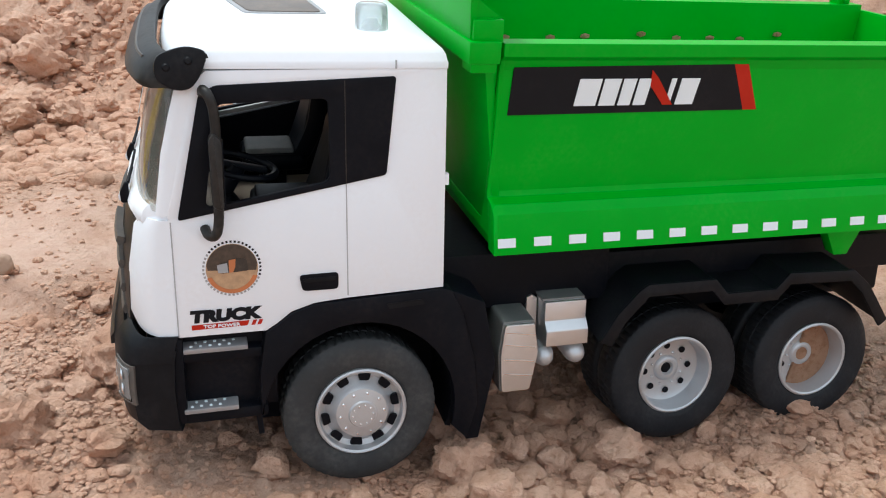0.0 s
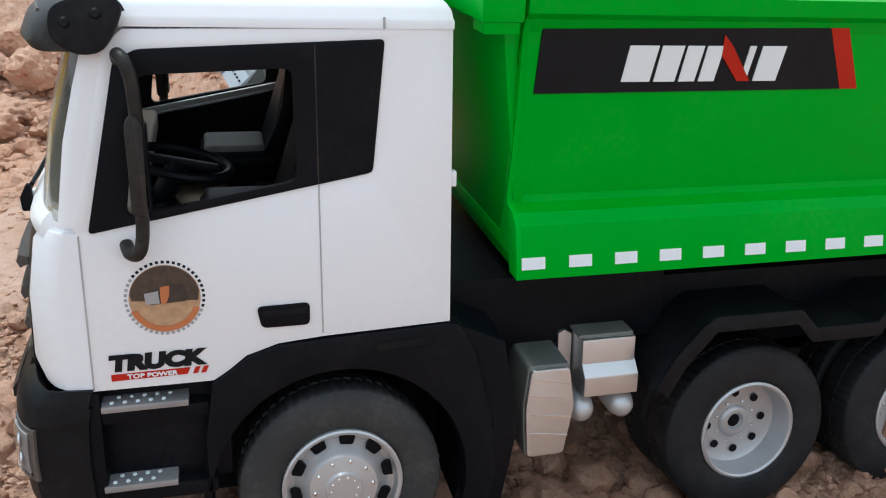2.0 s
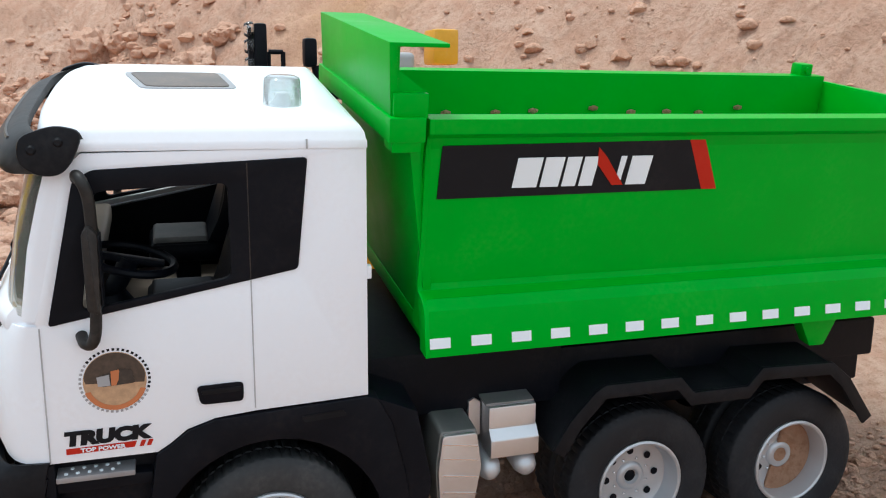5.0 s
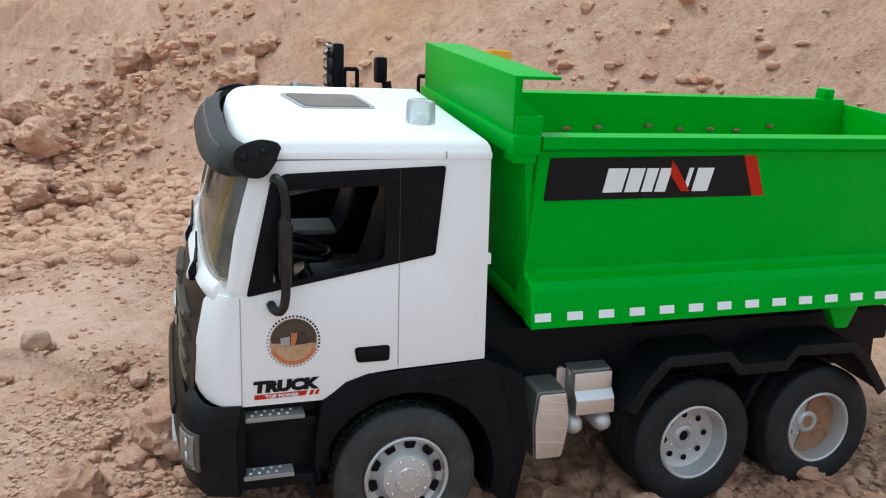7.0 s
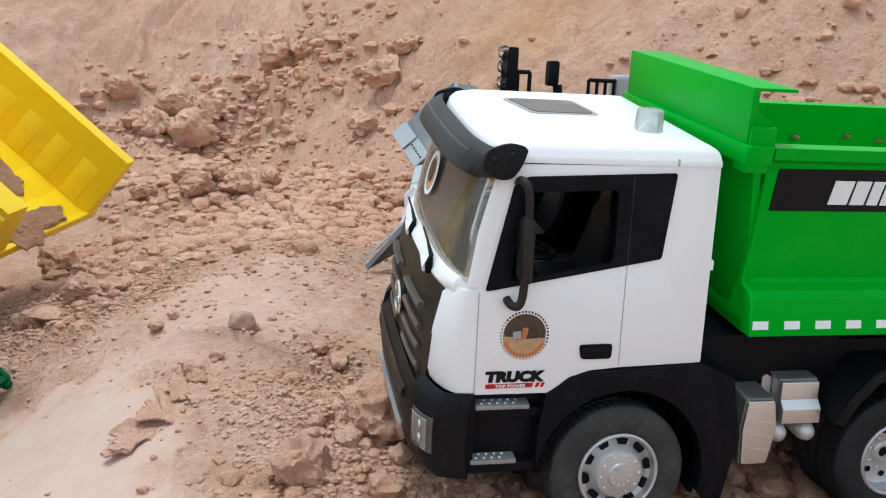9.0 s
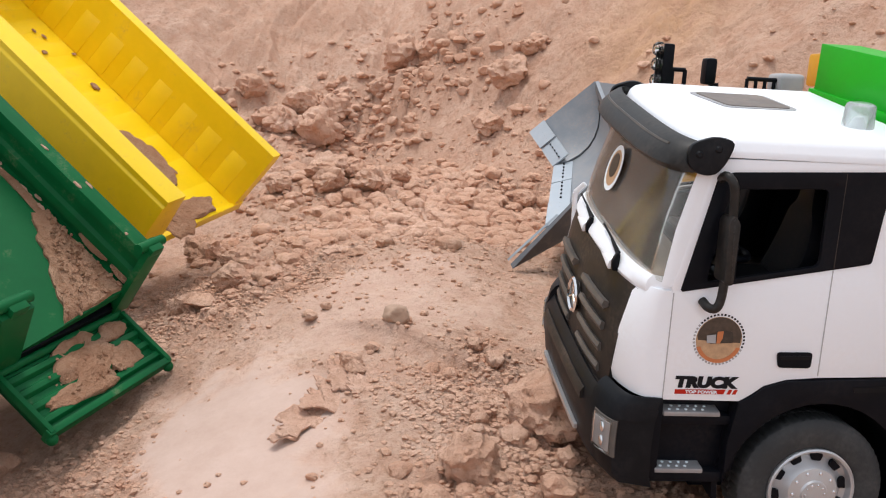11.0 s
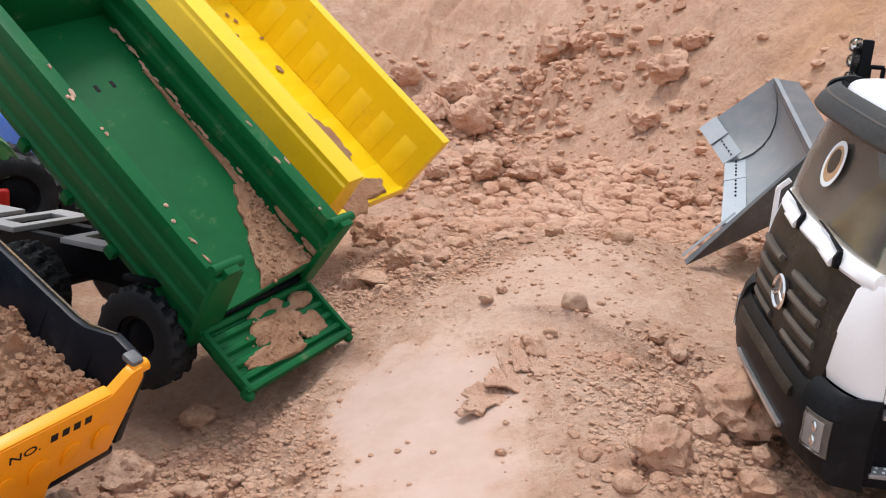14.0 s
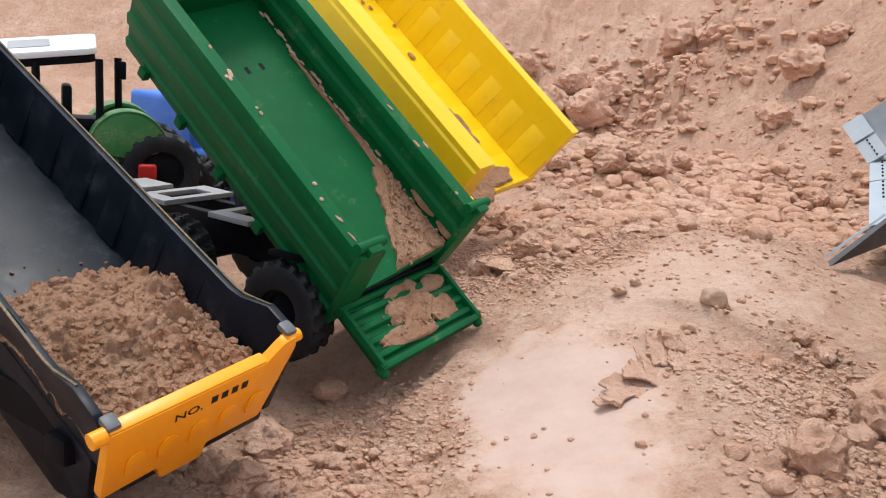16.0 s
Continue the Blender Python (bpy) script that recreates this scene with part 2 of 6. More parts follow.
def box(x0, x1, y0, y1, z0, z1, bevel=0.02, segs=2):
    bm = bmesh.new()
    bmesh.ops.create_cube(bm, size=1)
    for v in bm.verts:
        v.co = Vector(((x0 + x1) / 2 + v.co.x * (x1 - x0), (y0 + y1) / 2 + v.co.y * (y1 - y0), (z0 + z1) / 2 + v.co.z * (z1 - z0)))
    if bevel:
        bmesh.ops.bevel(bm, geom=bm.edges[:], offset=bevel, segments=segs, affect="EDGES", profile=0.6)
    return bm


AX = {"x": (1, 2, 0), "y": (0, 2, 1), "z": (0, 1, 2)}


def put(axis, a, b, c):
    v = [0, 0, 0]
    i, j, k = AX[axis]
    v[i], v[j], v[k] = a, b, c
    return v


def slab(outline, axis, lo, hi, holes=(), bevel=0.0):
    """A plate with an outline and holes in the plane across an axis, from lo to hi along it."""
    from mathutils.geometry import tessellate_polygon
    loops = [outline, *holes]
    flat = [Vector((a, b, 0)) for loop in loops for a, b in loop]
    tris = tessellate_polygon([[Vector((a, b, 0)) for a, b in loop] for loop in loops])
    bm = bmesh.new()
    low = [bm.verts.new(put(axis, p.x, p.y, lo)) for p in flat]
    top = [bm.verts.new(put(axis, p.x, p.y, hi)) for p in flat]
    for t in tris:
        if len(set(t)) == 3:
            bm.faces.new([low[i] for i in t])
            bm.faces.new([top[i] for i in reversed(t)])
    at = 0
    for loop in loops:
        n = len(loop)
        for i in range(n):
            a, b = at + i, at + (i + 1) % n
            bm.faces.new((low[a], low[b], top[b], top[a]))
        at += n
    bmesh.ops.recalc_face_normals(bm, faces=bm.faces)
    bmesh.ops.dissolve_limit(bm, angle_limit=radians(1), verts=bm.verts, edges=bm.edges)
    if bevel:
        sharp = [e for e in bm.edges if len(e.link_faces) == 2 and e.calc_face_angle(0) > 0.6]
        bmesh.ops.bevel(bm, geom=sharp, offset=bevel, segments=2, affect="EDGES", profile=0.6)
    return bm


def rounded(points, r, n=4):
    """The outline with its corners rounded by r."""
    out = []
    for i, p in enumerate(points):
        a, b, c = Vector(points[i - 1]), Vector(p), Vector(points[(i + 1) % len(points)])
        k = min(r, (a - b).length * 0.45, (c - b).length * 0.45)
        s, e = b + (a - b).normalized() * k, b + (c - b).normalized() * k
        for j in range(n + 1):
            t = j / n
            q = s * (1 - t) ** 2 + b * 2 * t * (1 - t) + e * t * t
            out.append((q.x, q.y))
    return out


def lathe(profile, centre, axis="y", segs=48):
    """Profile rows of (radius, height along the axis), turned about the axis."""
    bm = bmesh.new()
    rows = []
    for r, h in profile:
        if r < 1e-6:
            rows.append([bm.verts.new(Vector(centre) + Vector(put(axis, 0, 0, h)))])
        else:
            rows.append([bm.verts.new(Vector(centre) + Vector(put(axis, r * math.cos(2 * math.pi * i / segs), r * math.sin(2 * math.pi * i / segs), h))) for i in range(segs)])
    for p, q in zip(rows, rows[1:]):
        for i in range(segs):
            j = (i + 1) % segs
            face = [p[i % len(p)], p[j % len(p)], q[j % len(q)], q[i % len(q)]]
            face = [v for n, v in enumerate(face) if v not in face[:n]]
            if len(face) > 2:
                bm.faces.new(face)
    return bm


def rod(a, b, r, segs=10):
    a, b = Vector(a), Vector(b)
    bm = bmesh.new()
    bmesh.ops.create_cone(bm, cap_ends=True, segments=segs, radius1=r, radius2=r, depth=(b - a).length)
    return move(bm, Matrix.Translation((a + b) / 2) @ (b - a).to_track_quat("Z", "Y").to_matrix().to_4x4())


def tube(points, r, segs=12, steps=6):
    """A round bar bent smoothly through points."""
    pts = [Vector(p) for p in points]
    line = []
    for i in range(len(pts) - 1):
        p0, p1, p2, p3 = pts[max(i - 1, 0)], pts[i], pts[i + 1], pts[min(i + 2, len(pts) - 1)]
        for k in range(steps):
            t = k / steps
            line.append(0.5 * (2 * p1 + (p2 - p0) * t + (2 * p0 - 5 * p1 + 4 * p2 - p3) * t * t + (3 * p1 - p0 - 3 * p2 + p3) * t ** 3))
    line.append(pts[-1])
    bm = bmesh.new()
    rings = []
    for i, p in enumerate(line):
        d = (line[min(i + 1, len(line) - 1)] - line[max(i - 1, 0)]).normalized()
        u = d.cross(Vector((0.9, 0.3, 0.1))).normalized()
        v = d.cross(u)
        rings.append([bm.verts.new(p + (u * math.cos(2 * math.pi * k / segs) + v * math.sin(2 * math.pi * k / segs)) * r) for k in range(segs)])
    for p, q in zip(rings, rings[1:]):
        for k in range(segs):
            bm.faces.new((p[k], p[(k + 1) % segs], q[(k + 1) % segs], q[k]))
    bm.faces.new(rings[0])
    bm.faces.new(rings[-1])
    return bm


def ball(c, r, sub=2, squash=(1, 1, 1)):
    bm = bmesh.new()
    bmesh.ops.create_icosphere(bm, subdivisions=sub, radius=r)
    return move(bm, Matrix.Translation(c) @ Matrix.Diagonal((*squash, 1)))


def ribbon(path, axis, lo, hi, thick, bevel=0.0):
    """A bent strip: a path in the plane across an axis, thickened below it."""
    pts = [Vector(p) for p in path]
    under = []
    for i, p in enumerate(pts):
        d = (pts[min(i + 1, len(pts) - 1)] - pts[max(i - 1, 0)]).normalized()
        under.append(p + Vector((d.y, -d.x)) * thick)
    return slab([tuple(p) for p in pts] + [tuple(p) for p in reversed(under)], axis, lo, hi, bevel=bevel)


def letters(text, size, material, name, parent, m, stretch=1.0, bold=0.0, lean=0.0):
    cu = bpy.data.curves.new(name, "FONT")
    cu.body, cu.size, cu.extrude, cu.offset, cu.shear = text, size * U, 0.002 * U, bold * U, lean
    cu.resolution_u = 3
    tmp = bpy.data.objects.new(name, cu)
    scene.collection.objects.link(tmp)
    bpy.context.view_layer.update()
    me = bpy.data.meshes.new_from_object(tmp.evaluated_get(bpy.context.evaluated_depsgraph_get()))
    bpy.data.objects.remove(tmp)
    me.materials.clear()
    me.materials.append(material)
    ob = new(name, me)
    ob.parent = parent
    m = m.copy()
    m.translation = m.translation * U
    ob.matrix_local = m @ Matrix.Diagonal((stretch, 1, 1, 1))
    return ob


# ---- the ground: one sheet, hollowed and heaped, with a bank behind ----
MOUNDS = [(-3.4, 5.6, 2.0, 0.87), (-3.0, 2.6, 1.4, 0.11), (-4.9, 1.9, 1.3, 0.08), (-7.6, 3.0, 2.0, -0.37), (-6.0, 7.2, 2.2, 0.13),
          (-2.6, 0.8, 1.2, 0.26), (0.3, 0.8, 2.2, -0.38), (3.2, 0.8, 2.2, -0.40), (-3.0, 9.0, 2.4, 0.03), (-9.5, 0.5, 2.6, -1.18),
          (-4.5, -1.4, 2.0, -0.47), (-9.5, 7.0, 3.0, -0.92), (-1.8, 4.6, 1.5, -0.11), (2.5, 5.0, 2.5, 0.74), (-4.5, 14.0, 3.5, 0.71)]


def lattice(x, y, seed):
    """Smooth value noise of about -1 to 1, one cell a unit."""
    xi, yi = np.floor(x).astype(np.int64), np.floor(y).astype(np.int64)
    fx, fy = x - xi, y - yi
    fx, fy = fx * fx * (3 - 2 * fx), fy * fy * (3 - 2 * fy)

    def at(i, j):
        h = (i * 374761393 + j * 668265263 + seed * 974634777) & 0xFFFFFFFF
        h = ((h ^ (h >> 13)) * 1274126177) & 0xFFFFFFFF
        return ((h ^ (h >> 16)) & 0xFFFF) / 32767.5 - 1
    return (at(xi, yi) * (1 - fx) + at(xi + 1, yi) * fx) * (1 - fy) + (at(xi, yi + 1) * (1 - fx) + at(xi + 1, yi + 1) * fx) * fy


def soft(t, k=0.5):
    return k * np.logaddexp(0, t / k)


def smooth_patch(x, y):
    """1 on the pressed, smooth slope of pale dust, 0 elsewhere."""
    a = (x + 5.2) * 0.95 + (y - 2.1) * 0.30
    b = -(x + 5.2) * 0.30 + (y - 2.1) * 0.95
    wander = 0.30 * lattice(x * 1.3, y * 1.3, 5) + 0.16 * lattice(x * 4.1, y * 4.1, 15) + 0.08 * lattice(x * 11, y * 11, 16)
    r = np.sqrt((a / 1.0) ** 2 + (b / 2.15) ** 2) + wander
    crest = np.sqrt(((x + 3.9) / 1.35) ** 2 + ((y - 4.2) / 1.8) ** 2) + 1.3 * wander
    return np.maximum(np.clip((1.2 - r) / 0.45, 0, 1), 0.45 * np.clip((1.1 - crest) / 0.6, 0, 1))


def hashed(i, j, seed):
    """An even chance of 0 to 1 for each cell."""
    h = (i * 374761393 + j * 668265263 + seed * 974634777) & 0xFFFFFFFF
    h = ((h ^ (h >> 13)) * 1274126177) & 0xFFFFFFFF
    return ((h ^ (h >> 16)) & 0xFFFF) / 65535


def cobbles(x, y, cell, seed, dense):
    """Heights of angular clods half sunk in the soil, one a cell at most; dense: the share of cells that hold one."""
    xi, yi = np.floor(x / cell).astype(np.int64), np.floor(y / cell).astype(np.int64)
    top = np.zeros_like(x)
    for di in (-1, 0, 1):
        for dj in (-1, 0, 1):
            i, j = xi + di, yi + dj
            r = cell * (0.15 + 0.38 * hashed(i, j, seed + 2) ** 2)
            u0 = x - (i + 0.5 + 0.7 * (hashed(i, j, seed) - 0.5)) * cell
            v0 = y - (j + 0.5 + 0.7 * (hashed(i, j, seed + 1) - 0.5)) * cell
            turn = 6.283 * hashed(i, j, seed + 4)
            u, v = u0 * np.cos(turn) + v0 * np.sin(turn), v0 * np.cos(turn) - u0 * np.sin(turn)
            d = 0.5 * np.hypot(u, 1.3 * v) + 0.5 * np.maximum(np.maximum(np.abs(u) * 1.1, np.abs(v) * 1.4), np.abs(u + v) * 0.85)
            dome = r * np.maximum(0.0, 1 - (d / r) ** 2) ** 0.38 * (1 + 0.7 * (2 * hashed(i, j, seed + 5) - 1) * u / r)
            top = np.maximum(top, dome * np.clip((dense - hashed(i, j, seed + 3)) * 8, 0, 1))
    return top


def turned(x, y, degrees):
    c, s = math.cos(radians(degrees)), math.sin(radians(degrees))
    return x * c - y * s, x * s + y * c


def folds(x, y, step, seed, octaves=5):
    """Uneven swells of many sizes, each turned against the last, so that no grid shows."""
    out = 0
    for k in range(octaves):
        a, b = turned(x * step, y * step, 37 * (k + 1))
        out = out + lattice(a + 0.4 * lattice(b * 1.3, a * 1.3, seed + 50 + k), b, seed + k) * 0.52 ** k
        step *= 2.07
    return out


# where the soil lies loose and crumbly: x, y, reach, share
LOOSE = [(-2.5, 1.0, 0.8, 0.55), (-2.7, 2.2, 0.6, 0.5), (1.0, 0.0, 1.6, 1.0), (3.6, 0.0, 1.7, 1.0), (-6.2, 6.2, 1.2, 0.95), (-7.4, 1.5, 1.1, 0.95), (-2.8, 8.8, 2.2, 0.32),
         (-0.6, 12.0, 1.8, 0.65), (-4.6, 12.8, 1.2, 0.6), (-6.2, 19.5, 2.0, 0.8), (-2.8, 20.0, 1.6, 0.7), (-0.4, 16.6, 1.2, 0.6), (7.6, 7.4, 2.2, 0.85), (-4.0, 11.0, 2.4, 0.22)]


def looseness(x, y):
    out = 0.05
    for cx, cy, s, h in LOOSE:
        out = out + h * np.exp(-((x - cx) ** 2 + (y - cy) ** 2) / (2 * s * s))
    out = out + 0.22 * folds(x, y, 0.8, 71, 4)
    return np.clip(out, 0.0, 1.0) * (1 - smooth_patch(x, y))


def height(x, y):
    x, y = np.asarray(x, float), np.asarray(y, float)
    rise = np.maximum(soft(0.8 * x + 0.6 * y - 7.7) * 1.25, soft(y - 18.8) * 0.9)
    z = 0.55 + 14 * np.tanh(rise / 14)
    for cx, cy, s, h in MOUNDS:
        z = z + h * np.exp(-((x - cx) ** 2 + (y - cy) ** 2) / (2 * s * s))
    rough = 1 - 0.93 * smooth_patch(x, y)
    loose = looseness(x, y)
    near = np.clip((np.hypot(x, y - 2) - 6) / 8, 0, 1)
    z = z + 0.42 * folds(x, y, 0.24, 1, 6) * near
    # gullies and bulges worn down the bank
    bank = np.clip(rise / 2.5, 0, 1)
    z = z + (0.55 * np.abs(folds(x, y, 0.42, 21, 5)) - 0.15) * bank
    z = z + 0.05 * folds(x, y, 1.3, 3, 4) * (0.25 + 0.75 * rough)
    z = z + 0.030 * folds(x, y, 7.0, 8, 3) * rough * (0.25 + loose)
    far = np.clip((y - 8) / 4, 0, 1)
    z = z + cobbles(x, y, 1.25, 100, 0.5 * loose * far * (0.4 + bank)) * 0.8
    z = z + cobbles(x, y, 0.62, 110, 0.24 * loose * far) * 0.9
    z = z + cobbles(x, y, 0.32, 120, 0.26 * loose * (0.12 + 0.88 * far))
    z = z + cobbles(x, y, 0.18, 130, loose * (0.28 + 0.20 * far))
    z = z + cobbles(x, y, 0.10, 140, 0.04 * rough + 0.70 * loose)
    z = z + 0.016 * folds(x, y, 19.0, 150, 2) * rough * (0.15 + loose)
    # a fold of earth along the edge of an old wheel print, and the bars of its tread
    a, b = (x + 2.8) * 0.51 - (y - 2.7) * 0.86, (x + 2.8) * 0.86 + (y - 2.7) * 0.51
    b = b + 0.052 + 0.12 * (a - 0.655) ** 2 + 0.02 * lattice(a * 5, b * 5, 66)
    along = np.clip((1.7 - np.abs(a + 0.1)) / 0.5, 0, 1)
    z = z + (0.10 * np.exp(-(b / 0.045) ** 2) - 0.07 * np.exp(-((b + 0.22) / 0.15) ** 2)) * along
    z = z + 0.11 * np.maximum(0.0, np.sin(b * 25 - 1.0)) * np.exp(-((a + 0.2) / 0.5) ** 4 - ((b - 0.27) / 0.16) ** 4) * (0.8 + 0.5 * lattice(a * 6, b * 6, 67))
    return z


def spread(*stops):
    """Coordinates along an axis: rows of (from, to, step)."""
    out = []
    for lo, hi, step in stops:
        out.extend(np.arange(lo, hi - 1e-9, step))
    return np.array(out + [stops[-1][1]])


def sheet(xs, ys, zs):
    nx, ny = len(xs), len(ys)
    X, Y = np.meshgrid(xs, ys)
    co = np.stack([X, Y, zs(X, Y)], -1).reshape(-1, 3) * U
    i = np.arange((ny - 1) * nx).reshape(ny - 1, nx)[:, :-1].ravel()
    quads = np.stack([i, i + 1, i + nx + 1, i + nx], -1)
    me = bpy.data.meshes.new("ground")
    me.vertices.add(len(co))
    me.vertices.foreach_set("co", co.astype(np.float32).ravel())
    me.loops.add(quads.size)
    me.loops.foreach_set("vertex_index", quads.ravel().astype(np.int32))
    me.polygons.add(len(quads))
    me.polygons.foreach_set("loop_start", (np.arange(len(quads)) * 4).astype(np.int32))
    me.update(calc_edges=True)
    me.polygons.foreach_set("use_smooth", [True] * len(quads))
    return me


gx = spread((-1500, -300, 300), (-300, -60, 40), (-60, -24, 3), (-24, -12, 0.25), (-12, -9.5, 0.1), (-9.5, 4.2, 0.021), (4.2, 14, 0.15), (14, 60, 4), (60, 300, 40), (300, 1500, 300))
gy = spread((-1500, -300, 300), (-300, -30, 30), (-30, -4, 1.0), (-4, -1.5, 0.1), (-1.5, 7.5, 0.021), (7.5, 14, 0.04), (14, 17, 0.06), (17, 34, 0.11), (34, 60, 2), (60, 300, 40), (300, 1500, 300))
ground_mesh = sheet(gx, gy, height)
pressed = ground_mesh.attributes.new("pressed", "FLOAT", "POINT")
GX, GY = np.meshgrid(gx, gy)
pressed.data.foreach_set("value", smooth_patch(GX, GY).ravel().astype(np.float32))
for name, value in (("loose", looseness(GX, GY)), ("ochre", np.exp(-((GX - 3.0) / 1.7) ** 2 - ((GY - 15.3) / 1.6) ** 2))):
    ground_mesh.attributes.new(name, "FLOAT", "POINT").data.foreach_set("value", value.ravel().astype(np.float32))
ground_mesh.materials.append(EARTH)
tagged(new("ground", ground_mesh), "dry reddish sandy earth with crumbs, a smooth pressed patch and a bank", "ground", kind="structure")


# ---- the white and green dump truck ----
truck = thing("dump_truck", None, "white toy dump truck with bright green tipper bed on sand", "toy truck")
MID, HALF = 1.2, 1.2
ROLL = math.tan(radians(8.5))


def rolled(bm):
    """The truck stands with its far side higher, and the cab narrows upwards."""
    for v in bm.verts:
        x, y, z = v.co
        v.co = Vector((x, y - 0.29 * max(0.0, z - 1.75) * y / 2.4, z + ROLL * max(0.0, y)))
    return bm


def cabpart(name, bm, material, parent=None, label="", smooth=38):
    return part(name, rolled(bm), material, parent, label, smooth)


def front(rows, u0, u1, half=HALF, thick=0.04, n=24, bulge=3.0):
    """A piece of the cab's bowed front. Rows of (z, x at the sides, depth of the bow); u0, u1: edges across, at the bottom and the top."""
    bm = bmesh.new()
    grid = []
    for k, (z, xs, d) in enumerate(rows):
        f = k / (len(rows) - 1)
        a, b = u0[0] + (u0[1] - u0[0]) * f, u1[0] + (u1[1] - u1[0]) * f
        line = []
        for i in range(n + 1):
            u = a + (b - a) * i / n
            line.append(bm.verts.new((xs - d * max(0.0, 1 - abs(u) ** bulge) ** (1 / bulge), MID + half * u, z)))
        grid.append(line)
    for p, q in zip(grid, grid[1:]):
        for i in range(n):
            bm.faces.new((p[i], p[i + 1], q[i + 1], q[i]))
    bmesh.ops.recalc_face_normals(bm, faces=bm.faces)
    if sum(f.normal.x for f in bm.faces) > 0:
        bmesh.ops.reverse_faces(bm, faces=bm.faces)
    bmesh.ops.solidify(bm, geom=bm.faces[:], thickness=thick)
    return bm


cab = cabpart("cab", front([(1.54, -1.82, 0.34), (1.62, -1.83, 0.36), (1.95, -1.83, 0.35), (2.25, -1.81, 0.32), (2.33, -1.80, 0.28)], (-1, -1), (-0.72, -0.86)), WHITE, truck, "glossy white plastic cab shell")
cabpart("corner_panel", front([(1.54, -1.82, 0.34), (1.62, -1.83, 0.36), (1.95, -1.83, 0.35), (2.25, -1.81, 0.32), (2.33, -1.80, 0.28)], (0.72, 0.86), (1, 1)), WHITE, cab)
cabpart("cowl", front([(2.26, -1.79, 0.31), (2.31, -1.80, 0.325), (2.37, -1.80, 0.30), (2.41, -1.79, 0.26)], (-1, -1), (1, 1), thick=0.06), WHITE, cab)
PANE = [(2.38, -1.80, 0.25), (2.75, -1.735, 0.25), (3.0, -1.675, 0.24), (3.26, -1.61, 0.22)]
cabpart("windscreen", front(PANE, (-0.985, -0.985), (0.985, 0.985), thick=0.02), GLASS, cab, "dusty clear plastic windscreen").visible_shadow = False
PILLAR = [(2.36, -1.80, 0.27), (2.75, -1.74, 0.27), (3.0, -1.68, 0.26), (3.30, -1.60, 0.24)]
for a, b in ((-1.0, -0.978), (0.978, 1.0)):
    cabpart("pillar", front(PILLAR, (a, a), (b, b), n=6), WHITE, cab)

for y0, y1 in ((-0.003, 0.06), (2.34, 2.403)):
    cabpart("pillar_edge", slab([(-1.845, 2.34), (-1.80, 2.50), (-1.635, 3.22), (-1.585, 3.22), (-1.60, 3.14), (-1.775, 2.34)], "y", y0, y1, bevel=0.014), WHITE, cab)

SIDE = [(0.0, 1.745), (-0.69, 1.72), (-0.92, 1.70), (-1.08, 1.65), (-1.17, 1.58), (-1.25, 1.53), (-1.832, 1.53), (-1.832, 2.33), (-1.815, 2.42), (-1.625, 3.20), (-1.55, 3.265), (0.0, 3.285)]
TRIM = rounded([(-0.347, 3.226), (-0.415, 2.575), (-0.52, 2.555), (-1.775, 2.327), (-1.60, 3.12), (-1.50, 3.175)], 0.025)
HOLE = rounded([(-0.80, 3.09), (-0.795, 2.545), (-1.60, 2.40), (-1.50, 3.06)], 0.05)
for y0, y1, yt in ((0.0, 0.05, -0.008), (2.35, 2.4, 2.408)):
    near = y0 < 1
    cabpart("side_panel", slab(SIDE, "y", y0, y1, [TRIM], 0.006), WHITE, cab)
    cabpart("window_trim", slab(TRIM, "y", min(yt, y0 + 0.012 if near else y1 - 0.03), (y0 + 0.03) if near else yt, [HOLE], 0.004), BLACK, cab, "black window surround")
    yo = y0 - 0.004 if near else y1
    cabpart("door_seam", box(-0.692, -0.684, yo + 0.001, yo + 0.004, 1.74, 2.52, 0), SEAM, cab)
    cabpart("front_seam", box(-1.824, -1.816, yo + 0.001, yo + 0.004, 1.54, 2.32, 0), SEAM, cab)
    hy = y0 - 0.012 if near else y1 + 0.0
    handle = cabpart("door_handle", slab(rounded([(-1.02, 1.91), (-1.0, 1.795), (-0.755, 1.795), (-0.752, 1.915)], 0.03), "y", hy, hy + 0.012, bevel=0.004), BLACK, cab, "black recessed door handle")
    gy = hy - 0.006 if near else hy + 0.012
    cabpart("grip", slab(rounded([(-0.995, 1.885), (-0.985, 1.855), (-0.775, 1.86), (-0.77, 1.89)], 0.01), "y", gy, gy + 0.006, bevel=0.002), DUSTY_BLACK, handle)
cabpart("rear_wall", slab([(0.02, 1.75), (2.38, 1.75), (2.38, 3.29), (0.02, 3.29)], "x", -0.05, 0.0, bevel=0.01), WHITE, cab)
cabpart("trim_seam", box(-0.692, -0.686, -0.0095, -0.006, 2.53, 3.20, 0), GRILLE, cab)
cabpart("roof_notch", box(-0.355, -0.345, -0.016, 0.0, 3.275, 3.33, 0), SEAM, cab)
cabpart("hinge", box(0.0, 0.03, 0.01, 0.06, 2.48, 2.56, 0.008), WHITE, cab)


